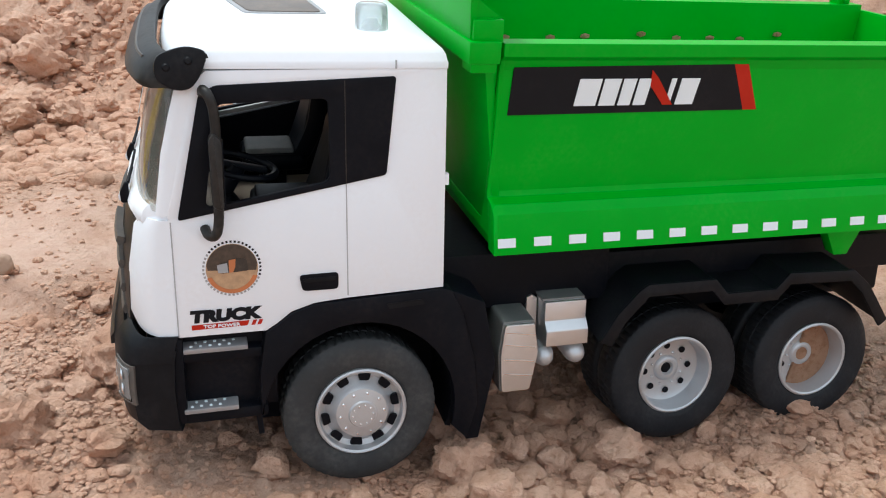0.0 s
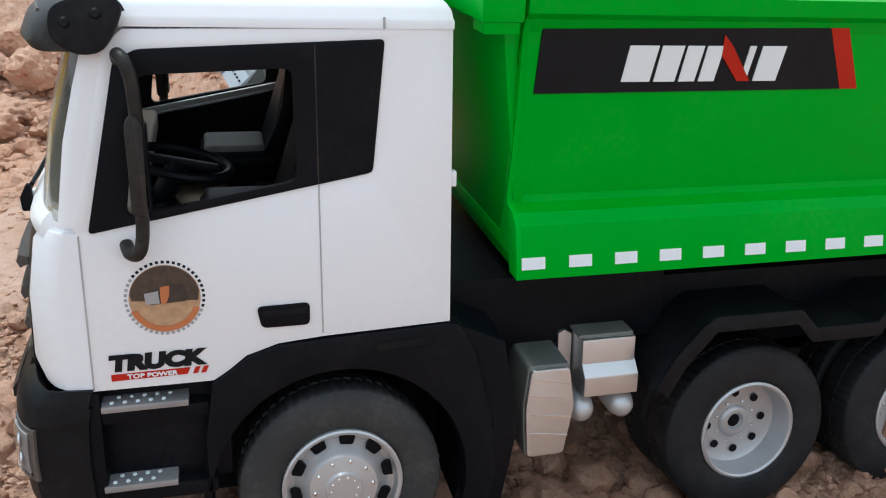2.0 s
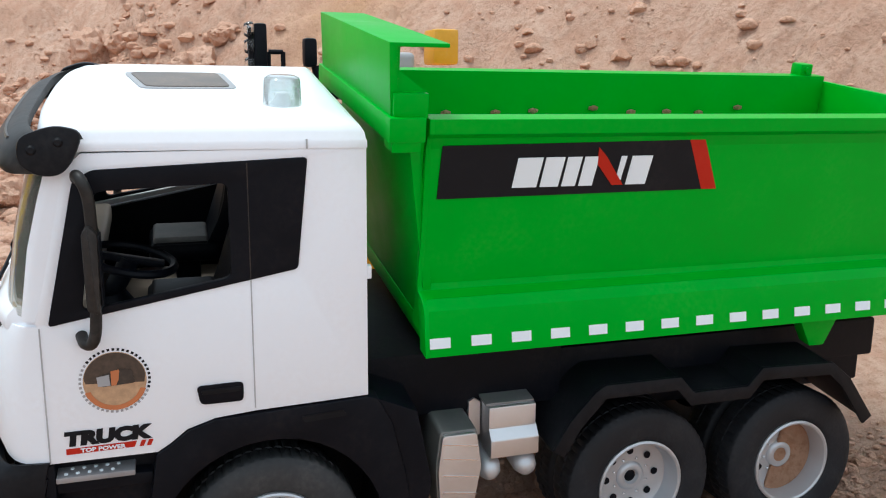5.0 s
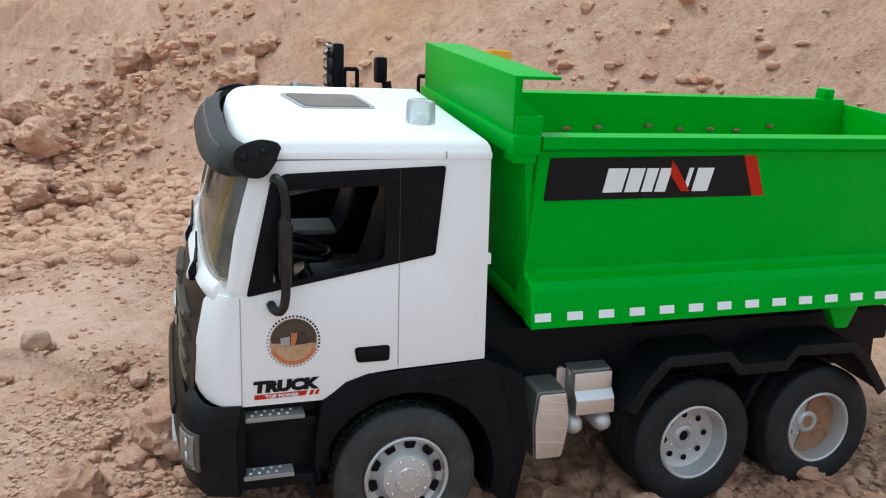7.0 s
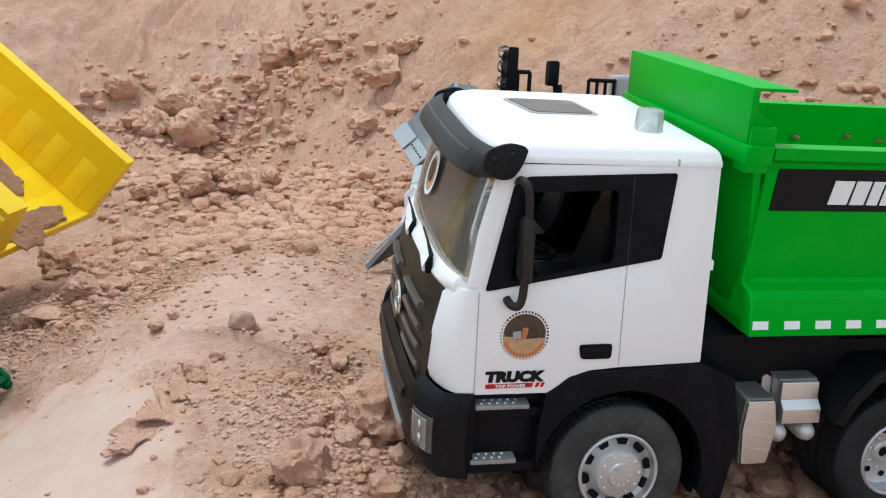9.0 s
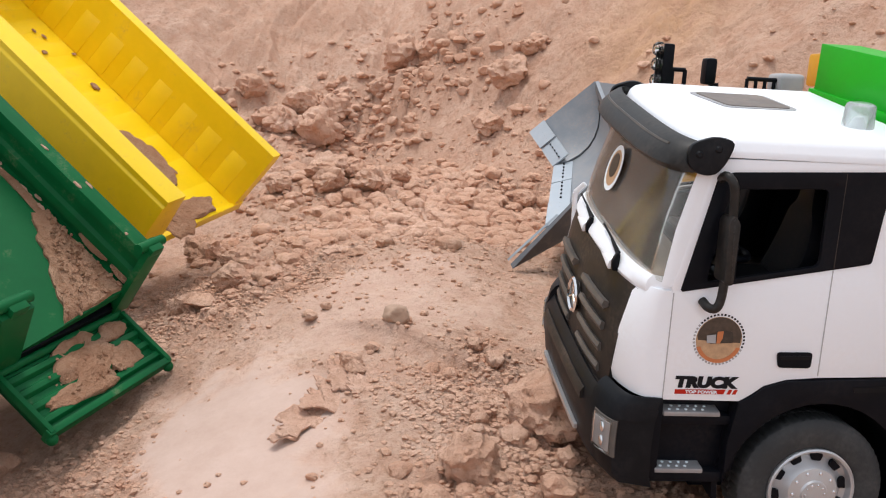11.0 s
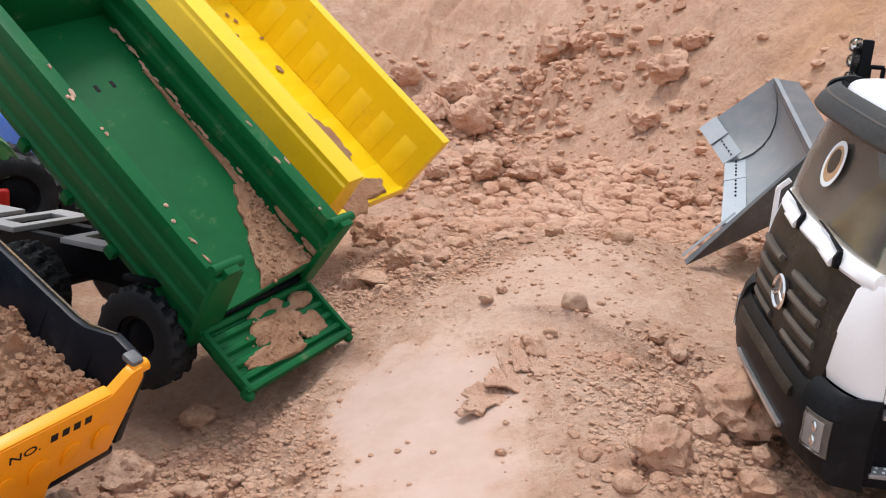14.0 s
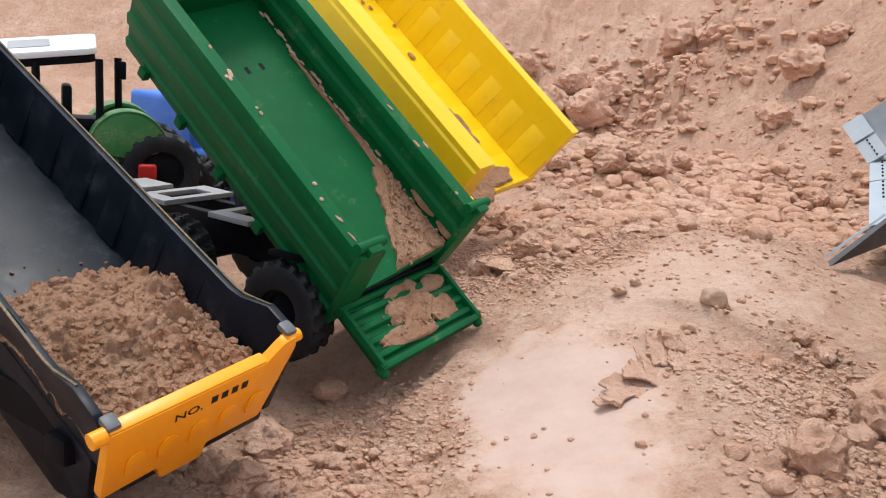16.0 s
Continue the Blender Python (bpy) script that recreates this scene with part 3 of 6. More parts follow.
def roof_shell():
    bm = bmesh.new()
    rings = []
    for z, inset, nose in ((3.275, -0.005, 0.24), (3.315, -0.006, 0.24), (3.325, 0.001, 0.24), (3.365, 0.012, 0.24), (3.398, 0.04, 0.23), (3.418, 0.085, 0.22), (3.430, 0.16, 0.20), (3.437, 0.30, 0.18), (3.442, 0.55, 0.14), (3.444, 0.95, 0.08)):
        half = HALF - inset
        ring = []
        for i in range(25):
            u = -1 + 2 * i / 24
            ring.append(bm.verts.new((-1.57 + inset * 0.8 - nose * max(0, 1 - abs(u) ** 3) ** (1 / 3), MID + half * u, z)))
        rear = 0.0 - inset * 0.75
        for k in range(1, 12):
            ring.append(bm.verts.new((-1.57 + inset * 0.8 + (rear + 1.57 - inset * 0.8) * k / 12, MID + half, z)))
        for i in range(13):
            ring.append(bm.verts.new((rear, MID + half - 2 * half * i / 12, z)))
        for k in range(11, 0, -1):
            ring.append(bm.verts.new((-1.57 + inset * 0.8 + (rear + 1.57 - inset * 0.8) * k / 12, MID - half, z)))
        rings.append(ring)
    for p, q in zip(rings, rings[1:]):
        for i in range(len(p)):
            j = (i + 1) % len(p)
            bm.faces.new((p[i], p[j], q[j], q[i]))
    bm.faces.new(rings[-1])
    return bm


cabpart("roof", roof_shell(), WHITE, cab)
cabpart("roof_hatch", slab(rounded([(-1.33, 1.68), (-1.22, 1.08), (-0.70, 1.08), (-0.76, 1.68)], 0.07), "z", 3.425, 3.458, bevel=0.008), HATCH, cab, "brown-grey roof hatch with rounded corners")
cabpart("hatch_frame", slab(rounded([(-1.37, 1.72), (-1.25, 1.04), (-0.66, 1.04), (-0.72, 1.72)], 0.08), "z", 3.425, 3.450, [rounded([(-1.325, 1.675), (-1.215, 1.085), (-0.705, 1.085), (-0.765, 1.675)], 0.07)]), ASHGREY, cab)
beacon = cabpart("beacon", lathe([(0.0, 0.205), (0.085, 0.205), (0.104, 0.195), (0.110, 0.175), (0.118, 0.0), (0.104, 0.0), (0.097, 0.17), (0.08, 0.19), (0.0, 0.19)], (-0.43, 0.50, 3.405), "z", 28), BEACON, cab, "clear plastic roof beacon")
beacon.visible_shadow = False
cabpart("bulb", lathe([(0.075, 0.0), (0.075, 0.045), (0.05, 0.075), (0.035, 0.105), (0.0, 0.115)], (-0.43, 0.50, 3.405), "z", 16), WHITE, beacon)

# sun visor over the windscreen
VIS = [(3.165, -1.66, 0.36), (3.20, -1.65, 0.40), (3.27, -1.615, 0.405), (3.325, -1.58, 0.38), (3.36, -1.555, 0.345), (3.37, -1.535, 0.315)]
visor = cabpart("sun_visor", front(VIS, (-1, -1), (1, 1), half=1.27, thick=0.045, n=48, bulge=3.6), VISOR, truck, "dusty black sun visor with lamps")
for u in (-1, 1):
    y = MID + u * 1.27
    cabpart("visor_end", slab(rounded([(-1.52, 3.385), (-1.575, 3.24), (-1.64, 3.155), (-1.75, 3.15), (-1.85, 3.22), (-1.84, 3.36), (-1.66, 3.42)], 0.06), "y", min(y - u * 0.055, y + u * 0.012), max(y - u * 0.055, y + u * 0.012), bevel=0.014), DUSTY_BLACK, visor)
    for dx in (0.0, 0.13):
        cabpart("marker_lamp", lathe([(0.0, -0.012), (0.016, -0.012), (0.022, -0.004), (0.028, 0.004)], (-1.775 + dx, y + u * 0.014, 3.29 + dx * 0.3), "y", 14), DUSTY_BLACK, visor)
    for v in (0.35, 0.62):
        cabpart("marker_lamp", ball((-2.03 + 0.09 * v, MID + u * 1.27 * v, 3.21), 0.026, 2, (0.5, 1.2, 0.8)), DUSTY_BLACK, visor)
cabpart("visor_ridge", front([(3.312, -1.588, 0.392), (3.327, -1.584, 0.390)], (-0.80, -0.80), (0.80, 0.80), half=1.27, thick=0.02, bulge=3.6), BAR, visor, "grey ridge line")

# grille, emblem, wipers, bumper
grille = cabpart("grille", front([(1.36, -1.82, 0.355), (1.55, -1.83, 0.37), (1.85, -1.83, 0.36), (2.14, -1.81, 0.34), (2.28, -1.80, 0.315)], (-0.72, -0.86), (0.72, 0.86), thick=0.06), GRILLE, truck, "dark brown-black front grille")
for z in (1.50, 1.66, 1.83, 2.00):
    for a, b in ((-0.62, -0.14), (0.14, 0.62)):
        cabpart("grille_bar", front([(z, -1.83, 0.385), (z + 0.035, -1.83, 0.40), (z + 0.07, -1.83, 0.385)], (a, a), (b, b), thick=0.05), BAR, grille)
cabpart("grille_lip", front([(1.37, -1.83, 0.38), (1.43, -1.83, 0.39)], (-0.7, -0.7), (0.7, 0.7), thick=0.05), GRILLE, grille)
emblem = cabpart("emblem", lathe([(0.115, 0.0), (0.135, -0.01), (0.15, -0.035), (0.135, -0.05), (0.115, -0.035), (0.115, 0.0)], (-2.20, 1.19, 1.81), "x", 40), CHROME, truck, "round chrome emblem")
cabpart("emblem_plate", lathe([(0.118, 0.0), (0.118, -0.02), (0.0, -0.03)], (-2.20, 1.19, 1.81), "x", 32), GREYBAR, emblem)
for k in range(3):
    a = math.pi / 2 + k * 2 * math.pi / 3
    cabpart("spoke", rod((-2.23, 1.19, 1.81), (-2.23, 1.19 + 0.12 * math.cos(a), 1.81 + 0.12 * math.sin(a)), 0.014), CHROME, emblem)
for y in (1.40, 0.50):
    wiper = cabpart("wiper", join(rod((-2.10, y, 2.40), (-2.075, y + 0.30, 2.43), 0.012), rod((-2.085, y + 0.02, 2.42), (-2.065, y + 0.62, 2.455), 0.009), slab(rounded([(-2.14, 2.29), (-2.145, 2.36), (-2.11, 2.43), (-2.085, 2.42), (-2.09, 2.29)], 0.012), "y", y - 0.022, y + 0.022, bevel=0.008)), BLACK, truck, "black windscreen wiper")
    cover = slab(rounded([(-2.155, 2.275), (-2.165, 2.31), (-2.145, 2.36), (-2.09, 2.375), (-2.06, 2.30)], 0.02), "y", y + 0.04, y + 0.46, bevel=0.015)
    for v in cover.verts:
        v.co.z -= 0.06 * max(0.0, (v.co.y - y - 0.04) / 0.42) * (v.co.z - 2.27) / 0.1
        v.co.x += 0.05 * max(0.0, (v.co.y - y - 0.04) / 0.42)
    cabpart("wiper_cover", cover, WHITE, wiper, "white wiper arm cover")
cabpart("grab_rail", join(rod((-1.98, 2.42, 1.9), (-2.02, 2.44, 2.35), 0.025), rod((-2.02, 2.44, 2.35), (-1.95, 2.40, 2.45), 0.025), rod((-1.98, 2.42, 1.9), (-1.93, 2.38, 1.86), 0.025)), WHITE, truck)
BUMP = [(0.86, -1.84, 0.34), (0.93, -1.86, 0.40), (1.15, -1.87, 0.42), (1.36, -1.86, 0.42), (1.45, -1.84, 0.37)]
bumper = cabpart("bumper", front(BUMP, (-1, -1), (1, 1), half=1.22, thick=0.10, n=40, bulge=4.0), DUSTY_BLACK, truck, "scuffed black front bumper")
cabpart("bumper_strip", front([(0.97, -1.87, 0.432), (1.005, -1.87, 0.432)], (-0.52, -0.52), (0.52, 0.52), half=1.22, thick=0.03, bulge=4.0), STEEL, bumper, "silver strip")
cabpart("bumper_ledge", front([(1.28, -1.87, 0.44), (1.33, -1.86, 0.45), (1.37, -1.85, 0.43)], (-0.6, -0.6), (0.6, 0.6), half=1.22, thick=0.05, bulge=4.0), GRILLE, bumper)
cabpart("bumper_core", box(-2.03, -1.72, 0.12, 2.28, 1.30, 1.57, 0.03), BLACK, bumper)
for a, b in ((-1.0, -0.72), (0.72, 1.0)):
    cabpart("bumper_shoulder", front([(1.36, -1.86, 0.42), (1.46, -1.85, 0.405), (1.52, -1.835, 0.375), (1.545, -1.82, 0.34)], (a, a), (b, b), half=1.22, thick=0.06, n=14, bulge=4.0), DUSTY_BLACK, bumper)
for a, b in ((-0.965, -0.80), (0.80, 0.965)):
    lamp = cabpart("headlight", front([(1.06, -1.866, 0.426), (1.2, -1.869, 0.428), (1.34, -1.866, 0.424)], (a, a), (b, b), half=1.22, thick=0.02, n=10, bulge=4.0), BAR, bumper, "clear headlight over a silver reflector")
    cabpart("reflector", front([(1.09, -1.871, 0.430), (1.31, -1.871, 0.429)], (a + 0.025, a + 0.025), (b - 0.02, b - 0.02), half=1.22, thick=0.008, n=10, bulge=4.0), SILVER, lamp)
    cabpart("lens", front([(1.075, -1.875, 0.436), (1.325, -1.875, 0.435)], (a + 0.012, a + 0.012), (b - 0.012, b - 0.012), half=1.22, thick=0.010, n=10, bulge=4.0), LENS, lamp)
    for z in (1.15, 1.255):
        cabpart("bulb_cup", ball((-2.205, 1.2 + 1.22 * (a + b) / 2, z), 0.05, 2, (0.3, 1, 0.95)), CHROME, lamp)

# cabin inside
cabpart("dashboard", box(-1.98, -1.66, 0.12, 2.28, 1.9, 2.42, 0.06, 3), INTERIOR, cab, "tan dashboard")
cabpart("cab_floor", box(-1.9, -0.06, 0.06, 2.34, 1.72, 1.80, 0.01), INTERIOR, cab)
cabpart("cab_lining", box(-0.12, -0.055, 0.06, 2.34, 1.8, 3.25, 0.01), BLACK, cab)
cabpart("headliner", box(-1.55, -0.12, 0.08, 2.32, 3.24, 3.27, 0.005), BLACK, cab)
for y in (0.55, 1.75):
    back = slab(rounded([(y - 0.24, 0.0), (y - 0.27, 0.30), (y - 0.22, 0.56), (y - 0.13, 0.64), (y - 0.12, 0.82), (y + 0.12, 0.82), (y + 0.13, 0.64), (y + 0.22, 0.56), (y + 0.27, 0.30), (y + 0.24, 0.0)], 0.08), "x", -0.07, 0.07, bevel=0.03)
    for v in back.verts:
        v.co.x += 0.05 * math.sin(v.co.z * 5.0) - 0.06 * abs(v.co.y - y) / 0.27
    seat = cabpart("seat", join(box(-1.28, -0.76, y - 0.26, y + 0.26, 2.12, 2.26, 0.06, 3), move(back, pose(-0.78, 0, 2.20, 0, 15, 0)), box(-1.10, -0.92, y - 0.12, y + 0.12, 1.8, 2.13, 0.03)), BLACK, cab, "black moulded seat")
    cabpart("seat_cushion", box(-1.25, -0.86, y - 0.19, y + 0.19, 2.235, 2.30, 0.03, 3), SEAT if y > 1 else BLACK, seat)
    cabpart("seat_base", lathe([(0.16, 0.0), (0.14, 0.03), (0.05, 0.05), (0.045, 0.33)], (-1.01, y, 1.80), "z", 18), BLACK, seat)
wheel_m = Matrix.Translation((-1.36, 0.55, 2.50)) @ pose(0, 0, 0, 0, 12, 0)
ring = bmesh.new()
for i in range(24):
    for j in range(8):
        a, b = 2 * math.pi * i / 24, 2 * math.pi * j / 8
        ring.verts.new(((0.26 + 0.028 * math.cos(b)) * math.cos(a), (0.26 + 0.028 * math.cos(b)) * math.sin(a), 0.025 * math.sin(b)))
ring.verts.ensure_lookup_table()
for i in range(24):
    for j in range(8):
        ring.faces.new([ring.verts[k] for k in (i * 8 + j, (i + 1) % 24 * 8 + j, (i + 1) % 24 * 8 + (j + 1) % 8, i * 8 + (j + 1) % 8)])
steer = cabpart("steering_wheel", join(move(ring, wheel_m), rod((-1.36, 0.55, 2.50), (-1.56, 0.55, 2.15), 0.06), move(box(-0.2, 0.2, -0.03, 0.03, -0.02, 0.02, 0.01), wheel_m)), BLACK, cab)
cabpart("column", lathe([(0.20, 0.0), (0.19, 0.12), (0.14, 0.32), (0.155, 0.44), (0.10, 0.52), (0.0, 0.54)], (-1.50, 0.55, 1.79), "z", 24), BLACK, cab, "black rounded steering column")
cabpart("door_sill", move(box(-0.55, 0.60, 2.27, 2.31, -0.02, 0.02, 0.012), pose(-1.15, 0, 2.46, 0, -11, 0)), ASHGREY, cab, "pale inner window sill")
cabpart("dash_ledge", box(-1.72, -1.55, 0.20, 2.20, 2.26, 2.40, 0.04, 3), INTERIOR, cab)
cabpart("gear_stick", join(rod((-1.15, 0.98, 1.8), (-1.18, 0.98, 2.14), 0.025), ball((-1.18, 0.98, 2.15), 0.05)), BLACK, cab)
cabpart("inner_door", slab([(-1.72, 1.80), (-1.72, 2.30), (-0.75, 2.50), (-0.12, 2.50), (-0.12, 1.80)], "y", 2.30, 2.345, bevel=0.01), BLACK, cab)

# mirrors
for y, s in ((-0.10, 1), (2.50, -1)):
    mirror = cabpart("wing_mirror", tube(((-1.575, y + s * 0.10, 3.13), (-1.57, y + s * 0.03, 3.155), (-1.54, y - s * 0.03, 3.12), (-1.515, y - s * 0.03, 3.02), (-1.51, y - s * 0.02, 2.80), (-1.515, y - s * 0.02, 2.50), (-1.525, y - s * 0.02, 2.32), (-1.55, y - s * 0.01, 2.245), (-1.59, y + s * 0.03, 2.24), (-1.61, y + s * 0.10, 2.27)), 0.032), VISOR, truck, "black wing mirror on a bent arm")
    cabpart("mirror_head", slab(rounded([(-1.555, 2.44), (-1.485, 2.42), (-1.478, 2.86), (-1.53, 2.905), (-1.56, 2.86)], 0.03), "y", y - 0.11, y + 0.10, bevel=0.018), VISOR, mirror)
    cabpart("mirror_glass", slab(rounded([(y - 0.09, 2.46), (y + 0.08, 2.46), (y + 0.08, 2.85), (y - 0.09, 2.85)], 0.03), "x", -1.479, -1.473), BLACK, mirror)

# steps
for y0, s in ((0.0, 1), (2.4, -1)):
    lo, hi = (y0 + 0.10, y0 + 0.45) if s > 0 else (y0 - 0.45, y0 - 0.10)
    def edge(a, b):
        return min(y0 + s * a, y0 + s * b), max(y0 + s * a, y0 + s * b)
    unit = cabpart("step_well", box(-1.86, -1.18, lo, hi, 0.92, 1.52, 0.02), BLACK, truck, "black step well beneath the door")
    cabpart("step_cheek", box(-1.88, -1.80, *edge(0.0, 0.4), 0.90, 1.52, 0.02), BLACK, unit)
    cabpart("step_ledge", box(-1.86, -1.26, *edge(0.02, 0.3), 0.88, 0.965, 0.02), BLACK, unit)
    cabpart("step_ledge", box(-1.86, -1.28, *edge(0.02, 0.3), 1.33, 1.405, 0.02), BLACK, unit)
    for x0, x1, z in ((-1.80, -1.38, 1.41), (-1.82, -1.46, 0.97)):
        a, b = min(y0 - s * 0.01, y0 + s * 0.16), max(y0 - s * 0.01, y0 + s * 0.16)
        tread = cabpart("step_tread", box(x0, x1, a, b, z, z + 0.035, 0.008), TREAD, unit, "silver chequered step tread")
        studs = [ball((x0 + 0.05 + i * 0.062 + (j % 2) * 0.03, a + 0.035 + j * 0.05, z + 0.036), 0.013, 1, (1, 1, 0.7)) for i in range(int((x1 - x0 - 0.08) / 0.062)) for j in range(3)]
        cabpart("studs", join(*studs), DECAL_WHITE, tread)

# mudguards over the front wheels
HX, HZ = -0.60, 0.83
ARC = [(HX + 0.70 * math.cos(radians(a)), HZ + 0.70 * math.sin(radians(a))) for a in range(174, -16, -9)]
GUARD = [(-1.305, 0.90), (-1.31, 1.20), (-1.26, 1.52), (-1.17, 1.575), (-1.08, 1.645), (-0.92, 1.695), (0.0, 1.738), (0.06, 1.72), (0.15, 1.55), (0.25, 1.15), (0.28, 0.80), (0.20, 0.52)] + list(reversed(ARC))
for y0, y1 in ((-0.02, 0.10), (2.30, 2.42)):
    guard = cabpart("front_mudguard", slab(GUARD, "y", y0, y1, bevel=0.012), BLACK, truck, "black front mudguard")
    cabpart("guard_badge", slab(rounded([(-0.42, 1.66), (-0.40, 1.62), (-0.14, 1.635), (-0.16, 1.675)], 0.01), "y", y0 - 0.005, y0) if y0 < 1 else slab(rounded([(-0.42, 1.66), (-0.40, 1.62), (-0.14, 1.635), (-0.16, 1.675)], 0.01), "y", y1, y1 + 0.005), DUSTY_BLACK, guard)
    inner = ribbon([(HX + 0.74 * math.cos(radians(a)), HZ + 0.74 * math.sin(radians(a))) for a in range(190, -21, -10)], "y", 0.08 if y0 < 1 else 1.75, 0.65 if y0 < 1 else 2.32, 0.04)
    cabpart("guard_liner", inner, BLACK, guard)
    well = 0.64 if y0 < 1 else 1.70
    cabpart("wheel_well", box(-1.28, 0.36, well, well + 0.05, 0.45, 1.70, 0.01), BLACK, guard)
    flap = [(0.02, 1.73), (0.32, 1.60), (0.42, 1.10), (0.30, 0.50), (0.20, 0.50), (0.26, 1.1), (0.15, 1.55)]
    cabpart("guard_flap", slab(flap, "y", y0 + 0.02 if y0 < 1 else 1.85, 0.55 if y0 < 1 else y1 - 0.02, bevel=0.01), BLACK, guard)


def tyre(r, w, rim, segs=56):
    """A tyre standing on y = 0 outward to y = w, with side ribs and a blocky tread."""
    prof = [(rim, 0.03), (rim + 0.02, 0.005), (rim + 0.06, -0.005), (r - 0.10, -0.012), (r - 0.045, 0.0), (r - 0.012, 0.02), (r, 0.035), (r, w * 0.30), (r, w * 0.47), (r - 0.012, w * 0.48), (r - 0.012, w * 0.52), (r, w * 0.53), (r, w * 0.7), (r, w - 0.035), (r - 0.012, w - 0.02), (r - 0.045, w), (r - 0.1, w + 0.012), (rim + 0.06, w + 0.005), (rim, w - 0.03)]
    return treaded(lathe(prof, (0, 0, 0), "y", segs * 3), r, w, segs * 3, 0.011)


def treaded(bm, r, w, segs, deep):
    """Cuts notches across the tread, every third step, staggered between the halves."""
    for v in bm.verts:
        far = math.hypot(v.co.x, v.co.z)
        if far > r - 0.014:
            k = round(math.atan2(v.co.z, v.co.x) / (2 * math.pi / segs)) % segs
            if (k + (1 if v.co.y > w / 2 else 0)) % 3 == 0:
                v.co.x *= (r - deep) / far
                v.co.z *= (r - deep) / far
    return bm


def front_wheel(name):
    w = thing(name)
    part("tyre", tyre(0.565, 0.34, 0.325), RUBBER, w, "dusty black rubber tyre")
    rim = part("rim", lathe([(0.335, 0.03), (0.335, -0.008), (0.324, -0.016), (0.308, -0.008), (0.300, 0.05), (0.262, 0.065), (0.218, 0.035), (0.204, 0.0), (0.188, -0.025), (0.105, -0.04), (0.096, -0.055), (0.0, -0.06)], (0, 0, 0), "y", 48), SILVER, w, "silver plastic rim")
    for i in range(10):
        a = 2 * math.pi * i / 10
        part("slot", move(slab(rounded([(-0.036, 0.230), (0.036, 0.230), (0.046, 0.286), (-0.046, 0.286)], 0.012), "y", 0.035, 0.075), Matrix.Rotation(a, 4, "Y")), BLACK, rim)
        b = a + 0.2
        part("nut", ball((0.160 * math.cos(b), -0.032, 0.160 * math.sin(b)), 0.014, 1), CHROME, rim)
        part("nut", ball((0.074 * math.cos(b), -0.058, 0.074 * math.sin(b)), 0.009, 1), CHROME, rim)
    return w


def rear_wheel(name):
    w = thing(name)
    part("tyre", join(tyre(0.60, 0.30, 0.335), move(tyre(0.60, 0.30, 0.335), Matrix.Translation((0, 0.34, 0)))), TWIN_RUBBER, w, "twin dusty black tyres")
    rim = part("rim", lathe([(0.345, 0.04), (0.347, 0.0), (0.332, -0.008), (0.318, 0.0), (0.305, 0.05), (0.297, 0.15), (0.265, 0.165), (0.118, 0.165), (0.106, 0.145), (0.085, 0.135), (0.062, 0.140), (0.05, 0.165), (0.0, 0.17)], (0, 0, 0), "y", 48), SILVER, w, "deep silver plastic rim")
    for i in range(8):
        a = 2 * math.pi * (i + 0.3) / 8
        part("rim_hole", lathe([(0.028, 0.158), (0.028, 0.152), (0.0, 0.152)], (0.208 * math.cos(a), 0, 0.208 * math.sin(a)), "y", 14), BLACK, rim)
        part("nut", ball((0.148 * math.cos(a + 0.4), 0.158, 0.148 * math.sin(a + 0.4)), 0.013, 1), CHROME, rim)
    part("axle_cap", lathe([(0.047, 0.164), (0.03, 0.160), (0.0, 0.158)], (0, 0, 0), "y", 16), BLACK, rim)
    return w


def seat_on(w, parent, m):
    m = m.copy()
    m.translation = m.translation * U
    w.parent, w.matrix_local = parent, m


fw = front_wheel("front_wheel")
seat_on(fw, truck, pose(HX, 0.015, HZ, 0, 7, 0))


def again(w, x, y, z, turn=0, flip=False):
    m = pose(x * U, y * U, z * U, 0, turn, 180 if flip else 0)
    c = copy_thing(w, m)
    c.parent = w.parent
    c.matrix_parent_inverse = Matrix.Identity(4)
    c.matrix_basis = m
    return c


again(fw, HX, 2.385, HZ + 0.33, 20, True)
rw = rear_wheel("rear_wheel")
seat_on(rw, truck, pose(2.14, 0.24, 0.705, 0, 10, 0))
w3 = again(rw, 3.52, 0.24, 0.70, 34)
again(rw, 2.14, 2.16, 1.0, 10, True)
again(rw, 3.52, 2.16, 1.0, 50, True)
part("caked_mud", move(slab([(0.297 * math.cos(radians(a)), 0.297 * math.sin(radians(a))) for a in range(-80, 121, 8)], "y", 0.145, 0.172), Matrix.Identity(4)), DAMP, w3, "dry brown mud caked in the rim")

# chassis, tanks and rear mudguards
chassis = cabpart("chassis", join(box(-0.1, 4.6, 0.75, 1.65, 1.0, 1.55, 0.03), box(0.05, 4.4, 0.42, 2.0, 1.40, 1.72, 0.03), box(0.03, 1.5, 0.36, 2.0, 1.35, 1.80, 0.03), box(-1.7, 0.1, 0.6, 1.8, 0.95, 1.7, 0.03)), BLACK, truck, "black plastic chassis")
for x, z in ((HX, HZ), (2.14, 0.74), (3.52, 0.74)):
    cabpart("axle", rod((x, 0.55, z), (x, 1.85, z), 0.06), BLACK, chassis)
FEN = [(1.30, 1.16), (1.42, 1.36), (1.60, 1.55), (1.68, 1.60), (2.28, 1.60), (2.40, 1.47), (2.86, 1.47), (2.98, 1.60), (3.62, 1.58), (3.80, 1.44), (4.05, 1.10)]
